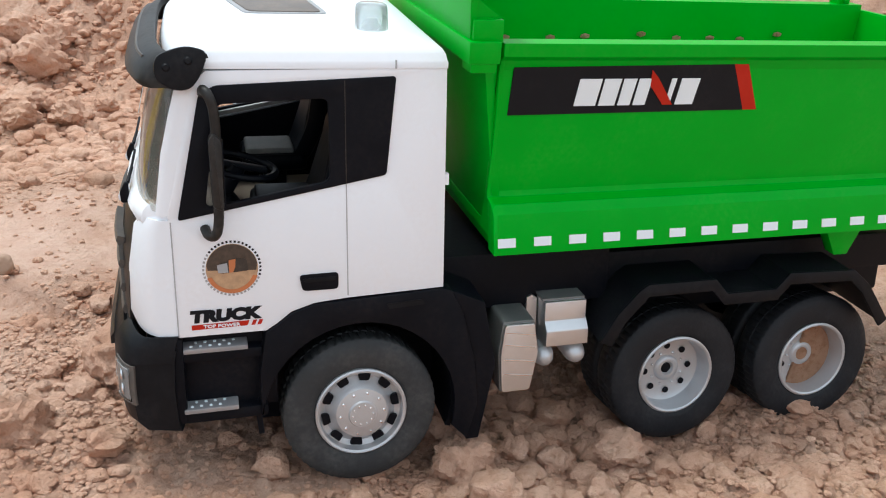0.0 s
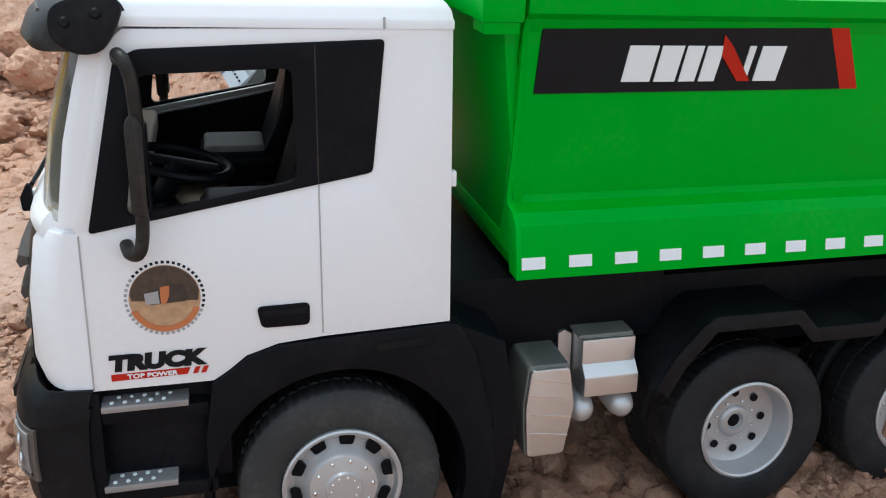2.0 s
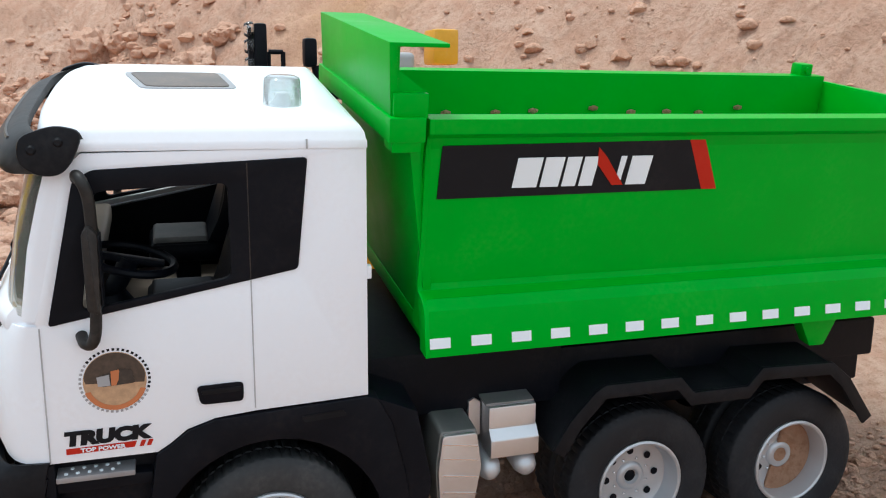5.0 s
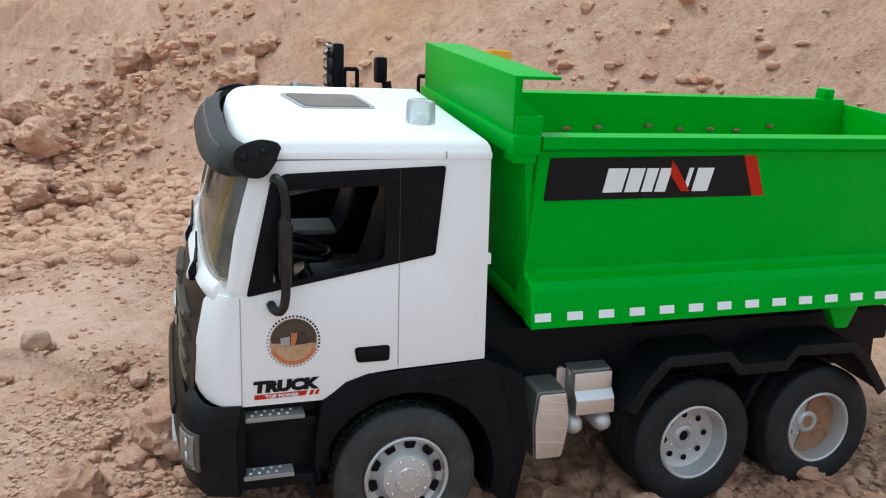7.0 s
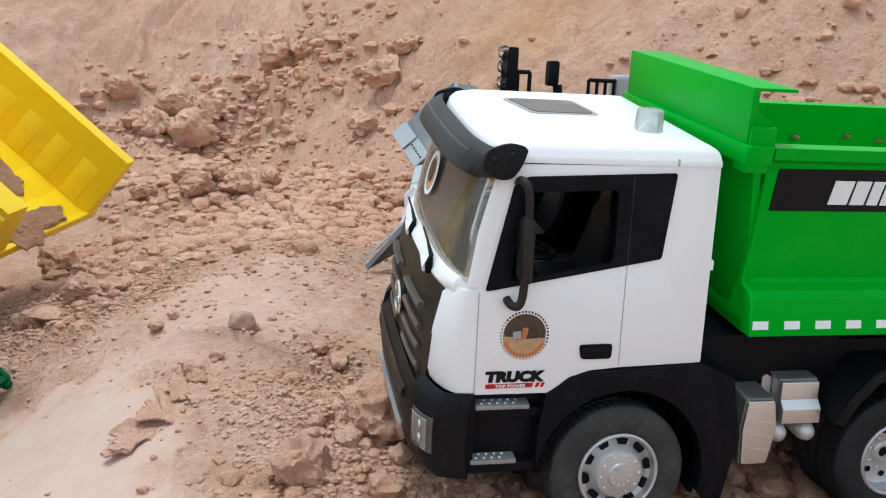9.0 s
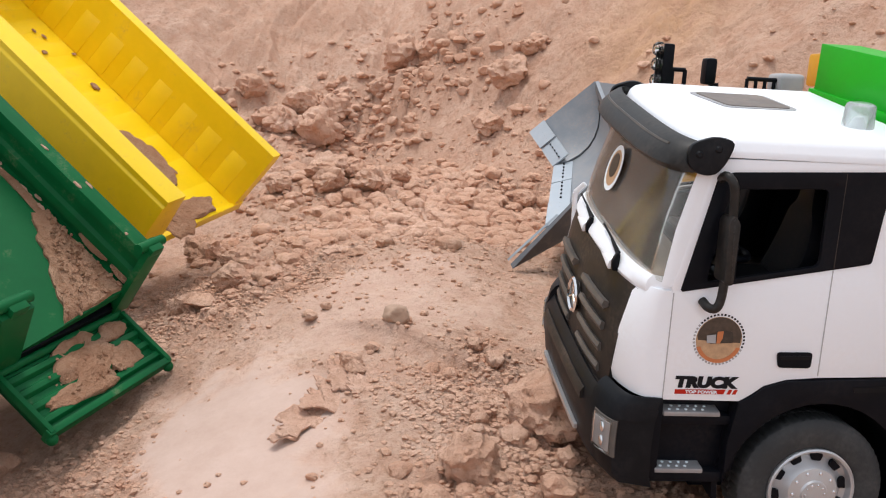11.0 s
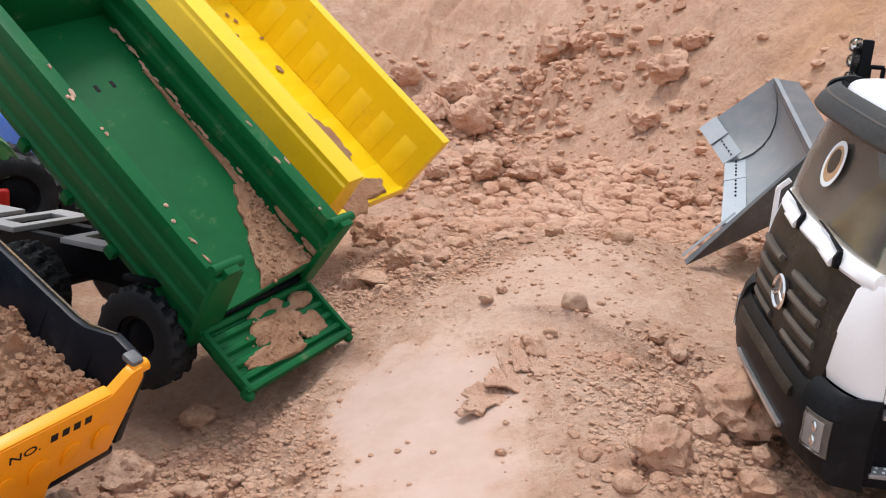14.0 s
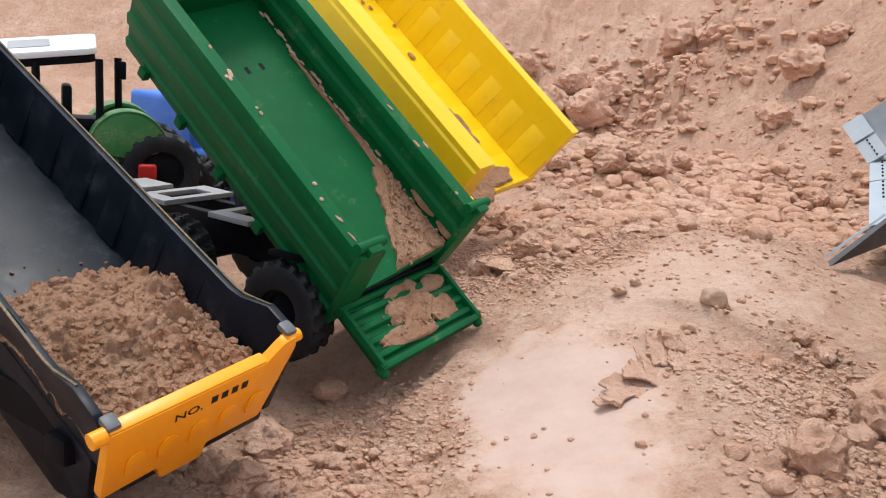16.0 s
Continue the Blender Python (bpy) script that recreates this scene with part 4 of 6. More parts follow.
for y0, y1 in ((0.05, 0.85), (1.6, 2.38)):
    fender = cabpart("rear_mudguard", join(ribbon(FEN, "y", y0, y1, 0.05, 0.01), ribbon([(a, b + 0.015) for a, b in FEN], "y", y0 - 0.03 if y0 < 1 else y1, y0 if y0 < 1 else y1 + 0.03, 0.10, 0.01)), DUSTY_BLACK, truck, "dusty black rear mudguard")
tank = cabpart("fuel_tank", slab(rounded([(0.49, 0.80), (0.47, 1.12), (0.50, 1.38), (0.76, 1.38), (0.80, 1.12), (0.74, 0.80)], 0.03), "y", 0.09, 0.62, bevel=0.015), surface("dark_silver", (0.17, 0.175, 0.17), 0.4, metal=0.4), truck, "dark fuel tank with a silver front")
cabpart("tank_front", slab(rounded([(0.50, 0.815), (0.482, 1.12), (0.512, 1.365), (0.75, 1.365), (0.788, 1.12), (0.73, 0.815)], 0.03), "y", 0.06, 0.095, bevel=0.012), STEEL, tank)
for k, z in enumerate((0.95, 1.07, 1.19, 1.29)):
    cabpart("groove", move(box(-0.122, 0.122, -0.003, 0.003, -0.004, 0.004, 0), pose(0.635, 0.0595, z, 0, 9, 0)), CHROME, tank)
air = cabpart("air_tank_box", join(box(0.885, 1.235, 0.19, 0.62, 1.10, 1.45, 0.012), slab([(0.20, 1.09), (0.14, 1.11), (0.14, 1.235), (0.20, 1.31)], "x", 0.885, 1.24, bevel=0.008)), STEEL, truck, "silver box beside the fuel tank")
cabpart("box_lid", box(0.87, 1.23, 0.22, 0.70, 1.448, 1.468, 0.006), surface("grey_silver", (0.20, 0.20, 0.20), 0.4, metal=0.4), air)
cabpart("bracket", slab([(0.79, 1.18), (0.79, 1.43), (0.83, 1.45), (0.875, 1.42), (0.875, 1.18)], "y", 0.34, 0.40), STEEL, air)
for x in (0.90, 1.17):
    cabpart("air_cylinder", lathe([(0.0, -0.10), (0.04, -0.09), (0.072, -0.06), (0.088, -0.01), (0.088, 0.4)], (x, 0.24, 1.0), "y", 22), SILVER, air, "round-ended silver air cylinder")

# tipper bed: rolled a little, its far side stands higher
BED = Matrix.Translation((0, 0, 2.4)) @ Matrix.Rotation(radians(8.5), 4, "X")
WIDE, BL = 2.36, 5.05
bed = thing("tipper_bed", BED)
bed.parent = truck
tagged(bed, "bright green plastic tipper bed, empty, with a raised front hood")


SKIN = [(-0.125, -0.42), (-0.045, -0.14), (0.02, -0.085), (0.115, -0.06), (0.125, -0.02), (0.085, 0.50), (0.09, 0.86), (0.07, 0.93), (0.03, 0.96), (0.03, 1.05)]


def wall_profile(flip):
    """The side wall: a skirt along the foot, a ledge, the wall in two leaning faces and a rail."""
    p = SKIN + [(0.20, 1.05), (0.20, 0.90), (0.19, 0.48), (0.22, 0.0), (0.30, -0.35), (0.02, -0.36), (-0.06, -0.42)]
    return [(WIDE - v, w) for v, w in p] if flip else p


for flip in (False, True):
    part("bed_wall", slab(wall_profile(flip), "x", 0.38, BL, bevel=0.005), GREEN, bed, "ribbed green side wall", 16)
END = [(v - 0.003, w) for v, w in SKIN] + [(0.13, 1.05), (0.15, 0.50), (0.17, -0.04), (0.10, -0.10), (0.0, -0.42)]
for flip in (False, True):
    part("bed_end_plate", slab([(WIDE - v, w) for v, w in END] if flip else END, "x", 0.352, 0.384, bevel=0.006), GREEN, bed)
part("bed_floor", box(0.42, BL, 0.15, WIDE - 0.15, -0.42, -0.33, 0.01), GREEN, bed)
part("front_wall", slab([(0.24, 1.0), (0.45, -0.50), (0.50, -0.50), (0.31, 1.0)], "y", 0.115, WIDE - 0.115, bevel=0.006), GREEN, bed)
hood = part("hood", join(slab([(0.12, 1.06), (0.10, 1.48), (0.46, 1.48), (0.46, 1.455), (0.15, 1.455), (0.165, 1.06)], "y", 0.06, WIDE - 0.06, bevel=0.006), box(0.10, 0.32, -0.01, WIDE + 0.01, 0.92, 1.065, 0.01)), GREEN, bed)
for v in (0.03, WIDE - 0.19):
    part("corner_post", join(box(0.13, 0.34, v, v + 0.16, 1.05, 1.20, 0.01), box(0.12, 0.30, v - 0.03, v + 0.17, 0.86, 1.06, 0.01), slab([(0.13, 1.20), (0.13, 1.46), (0.17, 1.46), (0.17, 1.32), (0.34, 1.20)], "y", v + 0.05, v + 0.09)), GREEN, bed)
for v in (0.02, WIDE - 0.17):
    part("tail_lug", join(box(4.78, 4.92, v, v + 0.15, 1.04, 1.16, 0.02), rod((4.85, v - 0.02, 1.1), (4.85, v + 0.17, 1.1), 0.03)), GREEN, bed)
part("tailgate", box(BL, BL + 0.06, 0.05, WIDE - 0.05, -0.35, 1.0, 0.02), GREEN, bed)
part("bed_bracket", slab([(3.30, -0.42), (3.70, -0.42), (3.60, -0.70), (3.47, -0.70)], "y", 0.02, 0.14, bevel=0.01), GREEN, bed)
part("bed_hinge_block", box(1.0, 4.4, 0.5, 1.6, -0.62, -0.40, 0.02), BLACK, bed)
# markings on the sides
for k in range(19):
    x = 0.45 + k * 0.276
    m = bmesh.new()
    bmesh.ops.create_cube(m, size=1)
    move(m, Matrix.Translation((x, -0.103, -0.335)) @ Matrix.Rotation(radians(-15.9), 4, "X") @ Matrix.Diagonal((0.135, 0.006, 0.066, 1)))
    part("reflective_mark", m, DECAL_WHITE, bed)
part("name_band", slab([(0.435, 0.55), (0.455, 0.88), (2.165, 0.90), (2.31, 0.56)], "y", 0.078, 0.089), DECAL_BLACK, bed, "black sticker band")
part("band_stripe", slab([(2.312, 0.56), (2.167, 0.90), (2.285, 0.90), (2.43, 0.56)], "y", 0.078, 0.089), DECAL_RED, bed, "red slanted stripe")
logo = part("logo_block", slab([(1.50, 0.86), (1.56, 0.80), (1.70, 0.61), (1.62, 0.61), (1.50, 0.75)], "y", 0.070, 0.0775), DECAL_RED, bed)
for k, (x, wd) in enumerate(((0.92, 0.17), (1.11, 0.13), (1.26, 0.10), (1.38, 0.10), (1.64, 0.04), (1.72, 0.15))):
    part("logo_block", slab([(x, 0.61), (x + 0.03, 0.80), (x + 0.03 + wd, 0.80), (x + wd - 0.005, 0.61)], "y", 0.071, 0.0775), DECAL_WHITE, bed)
rng = random.Random(4)
for k in range(8):
    x, v = 1.2 + k * 0.42 + rng.uniform(-0.1, 0.1), WIDE - 0.22
    c = ball((x, v, 0.72 + rng.uniform(-0.03, 0.03)), 0.035, 1, (1.6, 0.5, 0.8))
    part("dried_crumb", c, DAMP, bed, "dried mud crumb stuck to the wall")

# stickers on the doors and the windscreen
for y, s in ((-0.003, 1), (2.403, -1)):
    badge = cabpart("door_badge", lathe([(0.0, 0.0), (0.168, 0.0), (0.168, 0.003), (0.0, 0.003)], (-1.455, y, 1.99), "y", 40), DECAL_SAND, cab, "round picture sticker with a dotted rim")
    if s > 0:
        cabpart("badge_print", slab([(-1.61, 1.985)] + [(-1.455 + 0.165 * math.cos(radians(a)), 1.99 + 0.165 * math.sin(radians(a))) for a in range(170, 9, -10)] + [(-1.30, 1.97)], "y", y - 0.003, y - 0.001), DECAL_BROWN, badge)
        cabpart("badge_print", slab(rounded([(-1.53, 1.96), (-1.53, 2.03), (-1.42, 2.06), (-1.36, 2.05), (-1.35, 1.97)], 0.015), "y", y - 0.006, y - 0.004), DECAL_DARK, badge)
        cabpart("badge_print", slab([(-1.545, 1.965), (-1.55, 2.02), (-1.485, 2.03), (-1.48, 1.965)], "y", y - 0.009, y - 0.007), ASHGREY, badge)
        cabpart("badge_print", slab([(-1.475, 1.965), (-1.475, 2.05), (-1.43, 2.055), (-1.435, 2.0), (-1.45, 1.965)], "y", y - 0.009, y - 0.007), DECAL_ORANGE, badge)
        arc = [(-1.455 + 0.172 * math.cos(radians(a)), 1.99 + 0.172 * math.sin(radians(a))) for a in range(200, 341, 10)] + [(-1.455 + 0.14 * math.cos(radians(a)), 1.985 + 0.14 * math.sin(radians(a))) for a in range(340, 199, -10)]
        cabpart("badge_print", slab(arc, "y", y - 0.004, y - 0.001), DECAL_ORANGE, badge)
        for k in range(44):
            a = 2 * math.pi * k / 44
            tooth = move(box(-0.007, 0.007, y, y + 0.002, 0.176, 0.190, 0), Matrix.Translation((-1.455, 0, 1.99)) @ Matrix.Rotation(a, 4, "Y"))
            cabpart("badge_dot", tooth, DECAL_BLACK if 4 < (k + 11) % 44 < 40 and math.sin(a + math.pi / 2) > -0.4 else ASHGREY, badge, smooth=0)
SIDEWAYS = pose(-1.74, -0.004, 1.634, 90, 0, 0)
word = letters("TRUCK", 0.106, DECAL_BLACK, "lettering", cab, SIDEWAYS, 1.27, 0.008, 0.10)
cabpart("word_bar", slab([(-1.735, 1.578), (-1.735, 1.612), (-1.36, 1.617), (-1.375, 1.582)], "y", -0.004, -0.001), DECAL_RED, cab, "red bar beneath the lettering")
for x in (-1.35, -1.31):
    cabpart("word_bar", slab([(x, 1.582), (x + 0.015, 1.617), (x + 0.04, 1.617), (x + 0.025, 1.582)], "y", -0.004, -0.001), DECAL_RED, cab)
letters("TOP POWER", 0.032, DECAL_WHITE, "small_lettering", cab, pose(-1.66, -0.0065, 1.586, 90, 0, 0), 1.3, 0.001)
PM = Matrix.Translation((-1.985, 1.36, 2.86)) @ pose(0, 0, 0, 0, 14, 0)
cabpart("screen_sticker", move(lathe([(0.150, 0), (0.19, 0), (0.19, 0.004), (0.150, 0.004), (0.150, 0)], (0, 0, 0), "x", 36), PM), DECAL_WHITE, cab, "white ring of a round windscreen sticker")
cabpart("screen_sticker", move(lathe([(0.0, 0), (0.149, 0), (0.149, 0.003), (0, 0.003)], (0, 0, 0), "x", 30), PM), DECAL_SAND, cab)
cabpart("screen_sticker", move(lathe([(0.0, -0.003), (0.10, -0.003), (0.10, 0.0), (0, 0.0)], (0, 0.01, 0.02), "x", 24), PM), DECAL_DARK, cab)


# ---- helpers for the other toys ----
def axes(origin, along, across):
    """A pose whose x runs along, y across (both made square) and z up from them."""
    x = Vector(along).normalized()
    y = Vector(across)
    y = (y - x * x.dot(y)).normalized()
    m = Matrix((x, y, x.cross(y))).transposed().to_4x4()
    m.translation = Vector(origin)
    return m


def lump(seed, r=1.0, sub=3, sharp=0.35, flat=0.75):
    """An angular clod of earth."""
    rg = random.Random(seed)
    bm = bmesh.new()
    bmesh.ops.create_icosphere(bm, subdivisions=sub, radius=1.0)
    cuts = []
    for _ in range(9):
        n = Vector((rg.gauss(0, 1), rg.gauss(0, 1), rg.gauss(0, 1))).normalized()
        cuts.append((n, rg.uniform(0.62, 0.98)))
    off = Vector((rg.uniform(0, 50), rg.uniform(0, 50), rg.uniform(0, 50)))
    for v in bm.verts:
        p = v.co.copy()
        for n, k in cuts:
            d = p.dot(n) - k
            if d > 0:
                p -= n * d * 0.9
        p *= 1 + sharp * 0.5 * noise.noise(p * 1.7 + off) + sharp * 0.34 * noise.noise(p * 4.5 + off) + sharp * 0.2 * noise.noise(p * 9 + off)
        v.co = Vector((p.x, p.y, p.z * flat)) * r
    return bm


def ragged(cx, cy, rx, ry, seed, n=40):
    """An uneven outline round a centre."""
    out = []
    for i in range(n):
        a = 2 * math.pi * i / n
        k = 1 + 0.28 * noise.noise(Vector((math.cos(a) * 1.6 + seed * 3.1, math.sin(a) * 1.6, seed))) + 0.16 * noise.noise(Vector((math.cos(a) * 6 + seed, math.sin(a) * 6, 3.0)))
        out.append((cx + rx * k * math.cos(a), cy + ry * k * math.sin(a)))
    return out


def cake(cx, cy, rx, ry, z, thick, seed, rot=0.0):
    """A patch of caked sand with a ragged edge and a bumpy face, on the plane z."""
    edge = ragged(0, 0, rx, ry, seed)
    bm = bmesh.new()
    c, s = math.cos(rot), math.sin(rot)
    rings = []
    for f, h in ((1.0, 0.0), (0.96, 0.7), (0.8, 1.0), (0.55, 1.0), (0.3, 1.0)):
        ring = []
        for x, y in edge:
            px, py = cx + (x * c - y * s) * f, cy + (x * s + y * c) * f
            ring.append(bm.verts.new((px, py, z + thick * h * (1 + 0.9 * noise.noise(Vector((px * 7, py * 7, seed)))))))
        rings.append(ring)
    for p, q in zip(rings, rings[1:]):
        for i in range(len(p)):
            j = (i + 1) % len(p)
            bm.faces.new((p[i], p[j], q[j], q[i]))
    bm.faces.new(rings[-1])
    bm.faces.new(list(reversed(rings[0])))
    return bm


def drift(outline, z, thick, seed):
    """Caked sand inside an outline: the edge is broken up, the face bumpy."""
    edge = []
    for i, (x0, y0) in enumerate(outline):
        x1, y1 = outline[(i + 1) % len(outline)]
        for k in range(6):
            f = k / 6
            x, y = x0 + (x1 - x0) * f, y0 + (y1 - y0) * f
            edge.append((x + 0.05 * noise.noise(Vector((x * 9, y * 9, seed))), y + 0.05 * noise.noise(Vector((x * 9, y * 9, seed + 7.0)))))
    cx, cy = sum(p[0] for p in edge) / len(edge), sum(p[1] for p in edge) / len(edge)
    bm = bmesh.new()
    rings = []
    for f, h in ((1.0, 0.0), (0.97, 0.8), (0.8, 1.0), (0.6, 1.0), (0.4, 1.0), (0.2, 1.0)):
        ring = []
        for x, y in edge:
            px, py = cx + (x - cx) * f, cy + (y - cy) * f
            ring.append(bm.verts.new((px, py, z + thick * h * (1 + 0.9 * noise.noise(Vector((px * 8, py * 8, seed)))))))
        rings.append(ring)
    for p, q in zip(rings, rings[1:]):
        for i in range(len(p)):
            j = (i + 1) % len(p)
            bm.faces.new((p[i], p[j], q[j], q[i]))
    bm.faces.new(rings[-1])
    return bm


def toy_tyre(r, w, rim, lugs=18):
    bm = lathe([(rim, 0.02), (rim + 0.05, 0.0), (r - 0.08, -0.01), (r - 0.01, 0.02), (r + 0.04, 0.06), (r + 0.04, w * 0.3), (r + 0.04, w * 0.49), (r + 0.04, w * 0.51), (r + 0.04, w * 0.7), (r + 0.04, w - 0.06), (r - 0.01, w - 0.02), (r - 0.08, w + 0.01), (rim + 0.05, w), (rim, w - 0.02)], (0, 0, 0), "y", lugs * 6)
    for v in bm.verts:
        far = math.hypot(v.co.x, v.co.z)
        if far > r + 0.03:
            k = round(math.atan2(v.co.z, v.co.x) / (2 * math.pi / (lugs * 6)) + 9 * abs(v.co.y - w / 2) / w + (3 if v.co.y > w / 2 else 0)) % 6
            if k > 2:
                v.co.x *= (r - 0.02) / far
                v.co.z *= (r - 0.02) / far
    return bm


def toy_wheel(parent, x, y, z, r=0.55, w=0.4, rim=0.28, rim_mat=None):
    tyre_part = part("wheel", move(toy_tyre(r, w, rim), Matrix.Translation((x, y, z))), TWIN_RUBBER, parent, "black treaded tyre")
    part("rim", lathe([(rim, 0.06), (rim * 0.8, 0.10), (rim * 0.4, 0.06), (0, 0.05)], (x, y, z), "y", 24), rim_mat or BLACK, tyre_part)
    part("rim", lathe([(rim, w - 0.06), (rim * 0.8, w - 0.10), (0, w - 0.08)], (x, y, z), "y", 24), rim_mat or BLACK, tyre_part)
    return tyre_part


# ---- the dark green tipping trailer ----
GM = axes((-7.52, 3.04, 0.70), (0.739, -0.264, -0.62), (0.36, 0.91, 0.19))
trailer = thing("tipping_trailer", None, "dark green toy tipping trailer, raised, caked with sand", "toy trailer")
box_ob = thing("trailer_body", GM)
box_ob.parent = trailer
TL = -4.45
part("floor_plate", slab([(-0.10, -0.08), (-0.10, 0.0), (1.50, 0.33), (1.60, 0.22)], "x", TL, 0.0), TRAILER, box_ob, "", 12)
TILT = Matrix.Translation((0, -0.10, 0.0)) @ Matrix.Rotation(math.atan2(0.33, 1.6), 4, "X") @ Matrix.Translation((0, 0.10, 0))
part("floor_edge", box(-0.10, 0.02, -0.15, 1.45, -0.16, -0.005, 0.01), BLACK, box_ob)
for k in range(2):
    part("floor_slot", move(box(-3.38, -3.27, 0.62 + k * 0.22, 0.67 + k * 0.22, 0.001, 0.005, 0), TILT), BLACK, box_ob)
NEARW = [(0.0, 0.0), (-0.42, 0.80), (-0.42, 0.92), (-0.60, 0.92), (-0.60, 0.80), (-0.52, 0.76), (-0.50, 0.60), (-0.53, 0.56), (-0.49, 0.40), (-0.44, 0.37), (-0.42, 0.20), (-0.45, 0.16), (-0.40, 0.0), (-0.36, -0.03), (-0.32, -0.20), (-0.35, -0.24), (-0.30, -0.38), (-0.10, -0.38)]
FARW = [(1.36, 0.0), (1.60, -0.1), (1.54, 0.93), (1.34, 0.93), (1.33, 0.80), (1.41, 0.77), (1.41, 0.60), (1.36, 0.57), (1.36, 0.46), (1.43, 0.43), (1.43, 0.28), (1.38, 0.25), (1.38, 0.14), (1.34, 0.10)]
near_wall = part("side_wall", slab(NEARW, "x", TL, -0.02, bevel=0.006), TRAILER, box_ob, "ribbed dark green side wall")
far_wall = part("side_wall", slab(FARW, "x", TL, -0.02, bevel=0.006), TRAILER, box_ob)
part("head_wall", slab([(-0.30, 0.92), (-0.28, -0.1), (1.58, -0.1), (1.53, 0.92)], "x", TL - 0.1, TL + 0.02, bevel=0.01), TRAILER, box_ob)
part("end_post", slab([(-0.64, 0.95), (-0.34, -0.40), (-0.05, -0.40), (-0.02, 0.0), (-0.26, 0.95)], "x", -0.03, 0.05, bevel=0.012), TRAILER, box_ob)
part("end_post", slab([(1.34, -0.12), (1.62, -0.12), (1.57, 0.97), (1.32, 0.97)], "x", -0.03, 0.05, bevel=0.012), TRAILER, box_ob)
for y in (-0.45, 1.44):
    part("hinge_pin", join(rod((-0.06, y - 0.20, 1.0), (-0.06, y + 0.20, 1.0), 0.06), box(-0.12, 0.06, y - 0.10, y + 0.10, 0.92, 1.04, 0.02)), TRAILER, box_ob)
for k in range(5):
    part("side_latch", box(-0.6 - k * 0.85, -0.46 - k * 0.85, -0.40, -0.30, -0.42, -0.28, 0.02), TRAILER, box_ob)
gate = part("tail_gate", join(box(0.10, 0.90, -0.34, 1.46, -0.20, -0.14, 0.01), box(0.84, 0.92, -0.36, 1.48, -0.22, -0.06, 0.015)), TRAILER, box_ob, "ribbed dark green tailgate hanging open")
for x in (0.14, 0.32, 0.50, 0.68):
    part("gate_rib", slab([(x, -0.14), (x + 0.03, -0.085), (x + 0.09, -0.085), (x + 0.12, -0.14)], "y", -0.30, 1.42, bevel=0.006), TRAILER, gate)
for y in (-0.34, 1.42):
    part("gate_edge", box(0.08, 0.90, y, y + 0.06, -0.20, -0.05, 0.01), TRAILER, gate)
    part("gate_knob", ball((0.93, y + 0.03, -0.16), 0.065, 2), TRAILER, gate)
part("gate_hinge", rod((0.06, -0.35, -0.12), (0.06, 1.46, -0.12), 0.05), TRAILER, gate)
part("caked_sand", move(drift([(-0.02, 1.40), (-1.30, 1.40), (-1.38, 1.24), (-1.10, 1.08), (-0.82, 0.98), (-0.50, 0.80), (-0.22, 0.70), (-0.02, 0.56)], 0.0, 0.04, 3), TILT), DAMP, box_ob, "wedge of sand caked along the floor edge")
part("caked_sand", move(drift([(-1.02, 1.40), (-3.4, 1.40), (-3.4, 1.345), (-2.5, 1.33), (-1.6, 1.31), (-1.08, 1.28)], 0.0, 0.03, 8), TILT), DAMP, box_ob)
part("caked_sand", cake(0.36, 0.62, 0.30, 0.42, -0.125, 0.055, 5, 0.4), DAMP, gate)
part("caked_sand", cake(0.66, 0.36, 0.13, 0.48, -0.125, 0.055, 11, -0.1), DAMP, gate)
part("caked_sand", cake(0.55, 1.02, 0.20, 0.22, -0.125, 0.055, 14), DAMP, gate)
part("caked_sand", cake(0.22, 1.15, 0.12, 0.20, -0.125, 0.05, 17), DAMP, gate)
rg = random.Random(9)
for k in range(16):
    x = -0.15 - 4.2 * rg.random()
    y, z = rg.choice(((-0.51 + rg.uniform(-0.05, 0.05), 0.922), (1.44 + rg.uniform(-0.08, 0.08), 0.932), (-0.46, 0.922)))
    part("dried_fleck", cake(x, y, rg.uniform(0.02, 0.07), rg.uniform(0.01, 0.03), z, 0.012, 200 + k, rg.uniform(-0.3, 0.3)), CRUST, box_ob)
for k in range(26):
    part("dried_crumb", move(lump(k + 40, rg.uniform(0.02, 0.05), 1), Matrix.Translation((-1.4 - k * 0.11, 1.36 + rg.uniform(-0.03, 0.02), rg.choice((0.31, 0.33, 0.36)))) @ Matrix.Diagonal((2.2, 0.8, 0.7, 1))), CRUST, box_ob)
for x, y, rx, ry in ((-0.16, 1.43, 0.16, 0.06), (-0.62, 1.43, 0.22, 0.07)):
    part("caked_sand", move(cake(0, 0, rx, ry, 0, 0.03, 300 + int(x * 100)), Matrix.Translation((x, 1.41, 0.40)) @ Matrix.Rotation(radians(80), 4, "X")), DAMP, box_ob)

bits = []
for k in range(150):
    x = -1.3 * rg.random()
    y = 1.38 - (0.80 + 0.62 * x) * rg.random()
    bits.append(move(lump(k + 500, rg.uniform(0.010, 0.034), 1), Matrix.Translation((x, y, 0.045 + 0.02 * rg.random()))))
part("loose_sand", move(join(*bits), TILT), DAMP, box_ob, "loose crumbs on the caked sand")["kind"] = "stuff"
bits = [move(lump(k + 700, rg.uniform(0.010, 0.028), 1), Matrix.Translation((rg.gauss(0.5, 0.13), rg.gauss(0.6, 0.24), -0.07))) for k in range(70)]
part("loose_sand", join(*bits), DAMP, gate)["kind"] = "stuff"

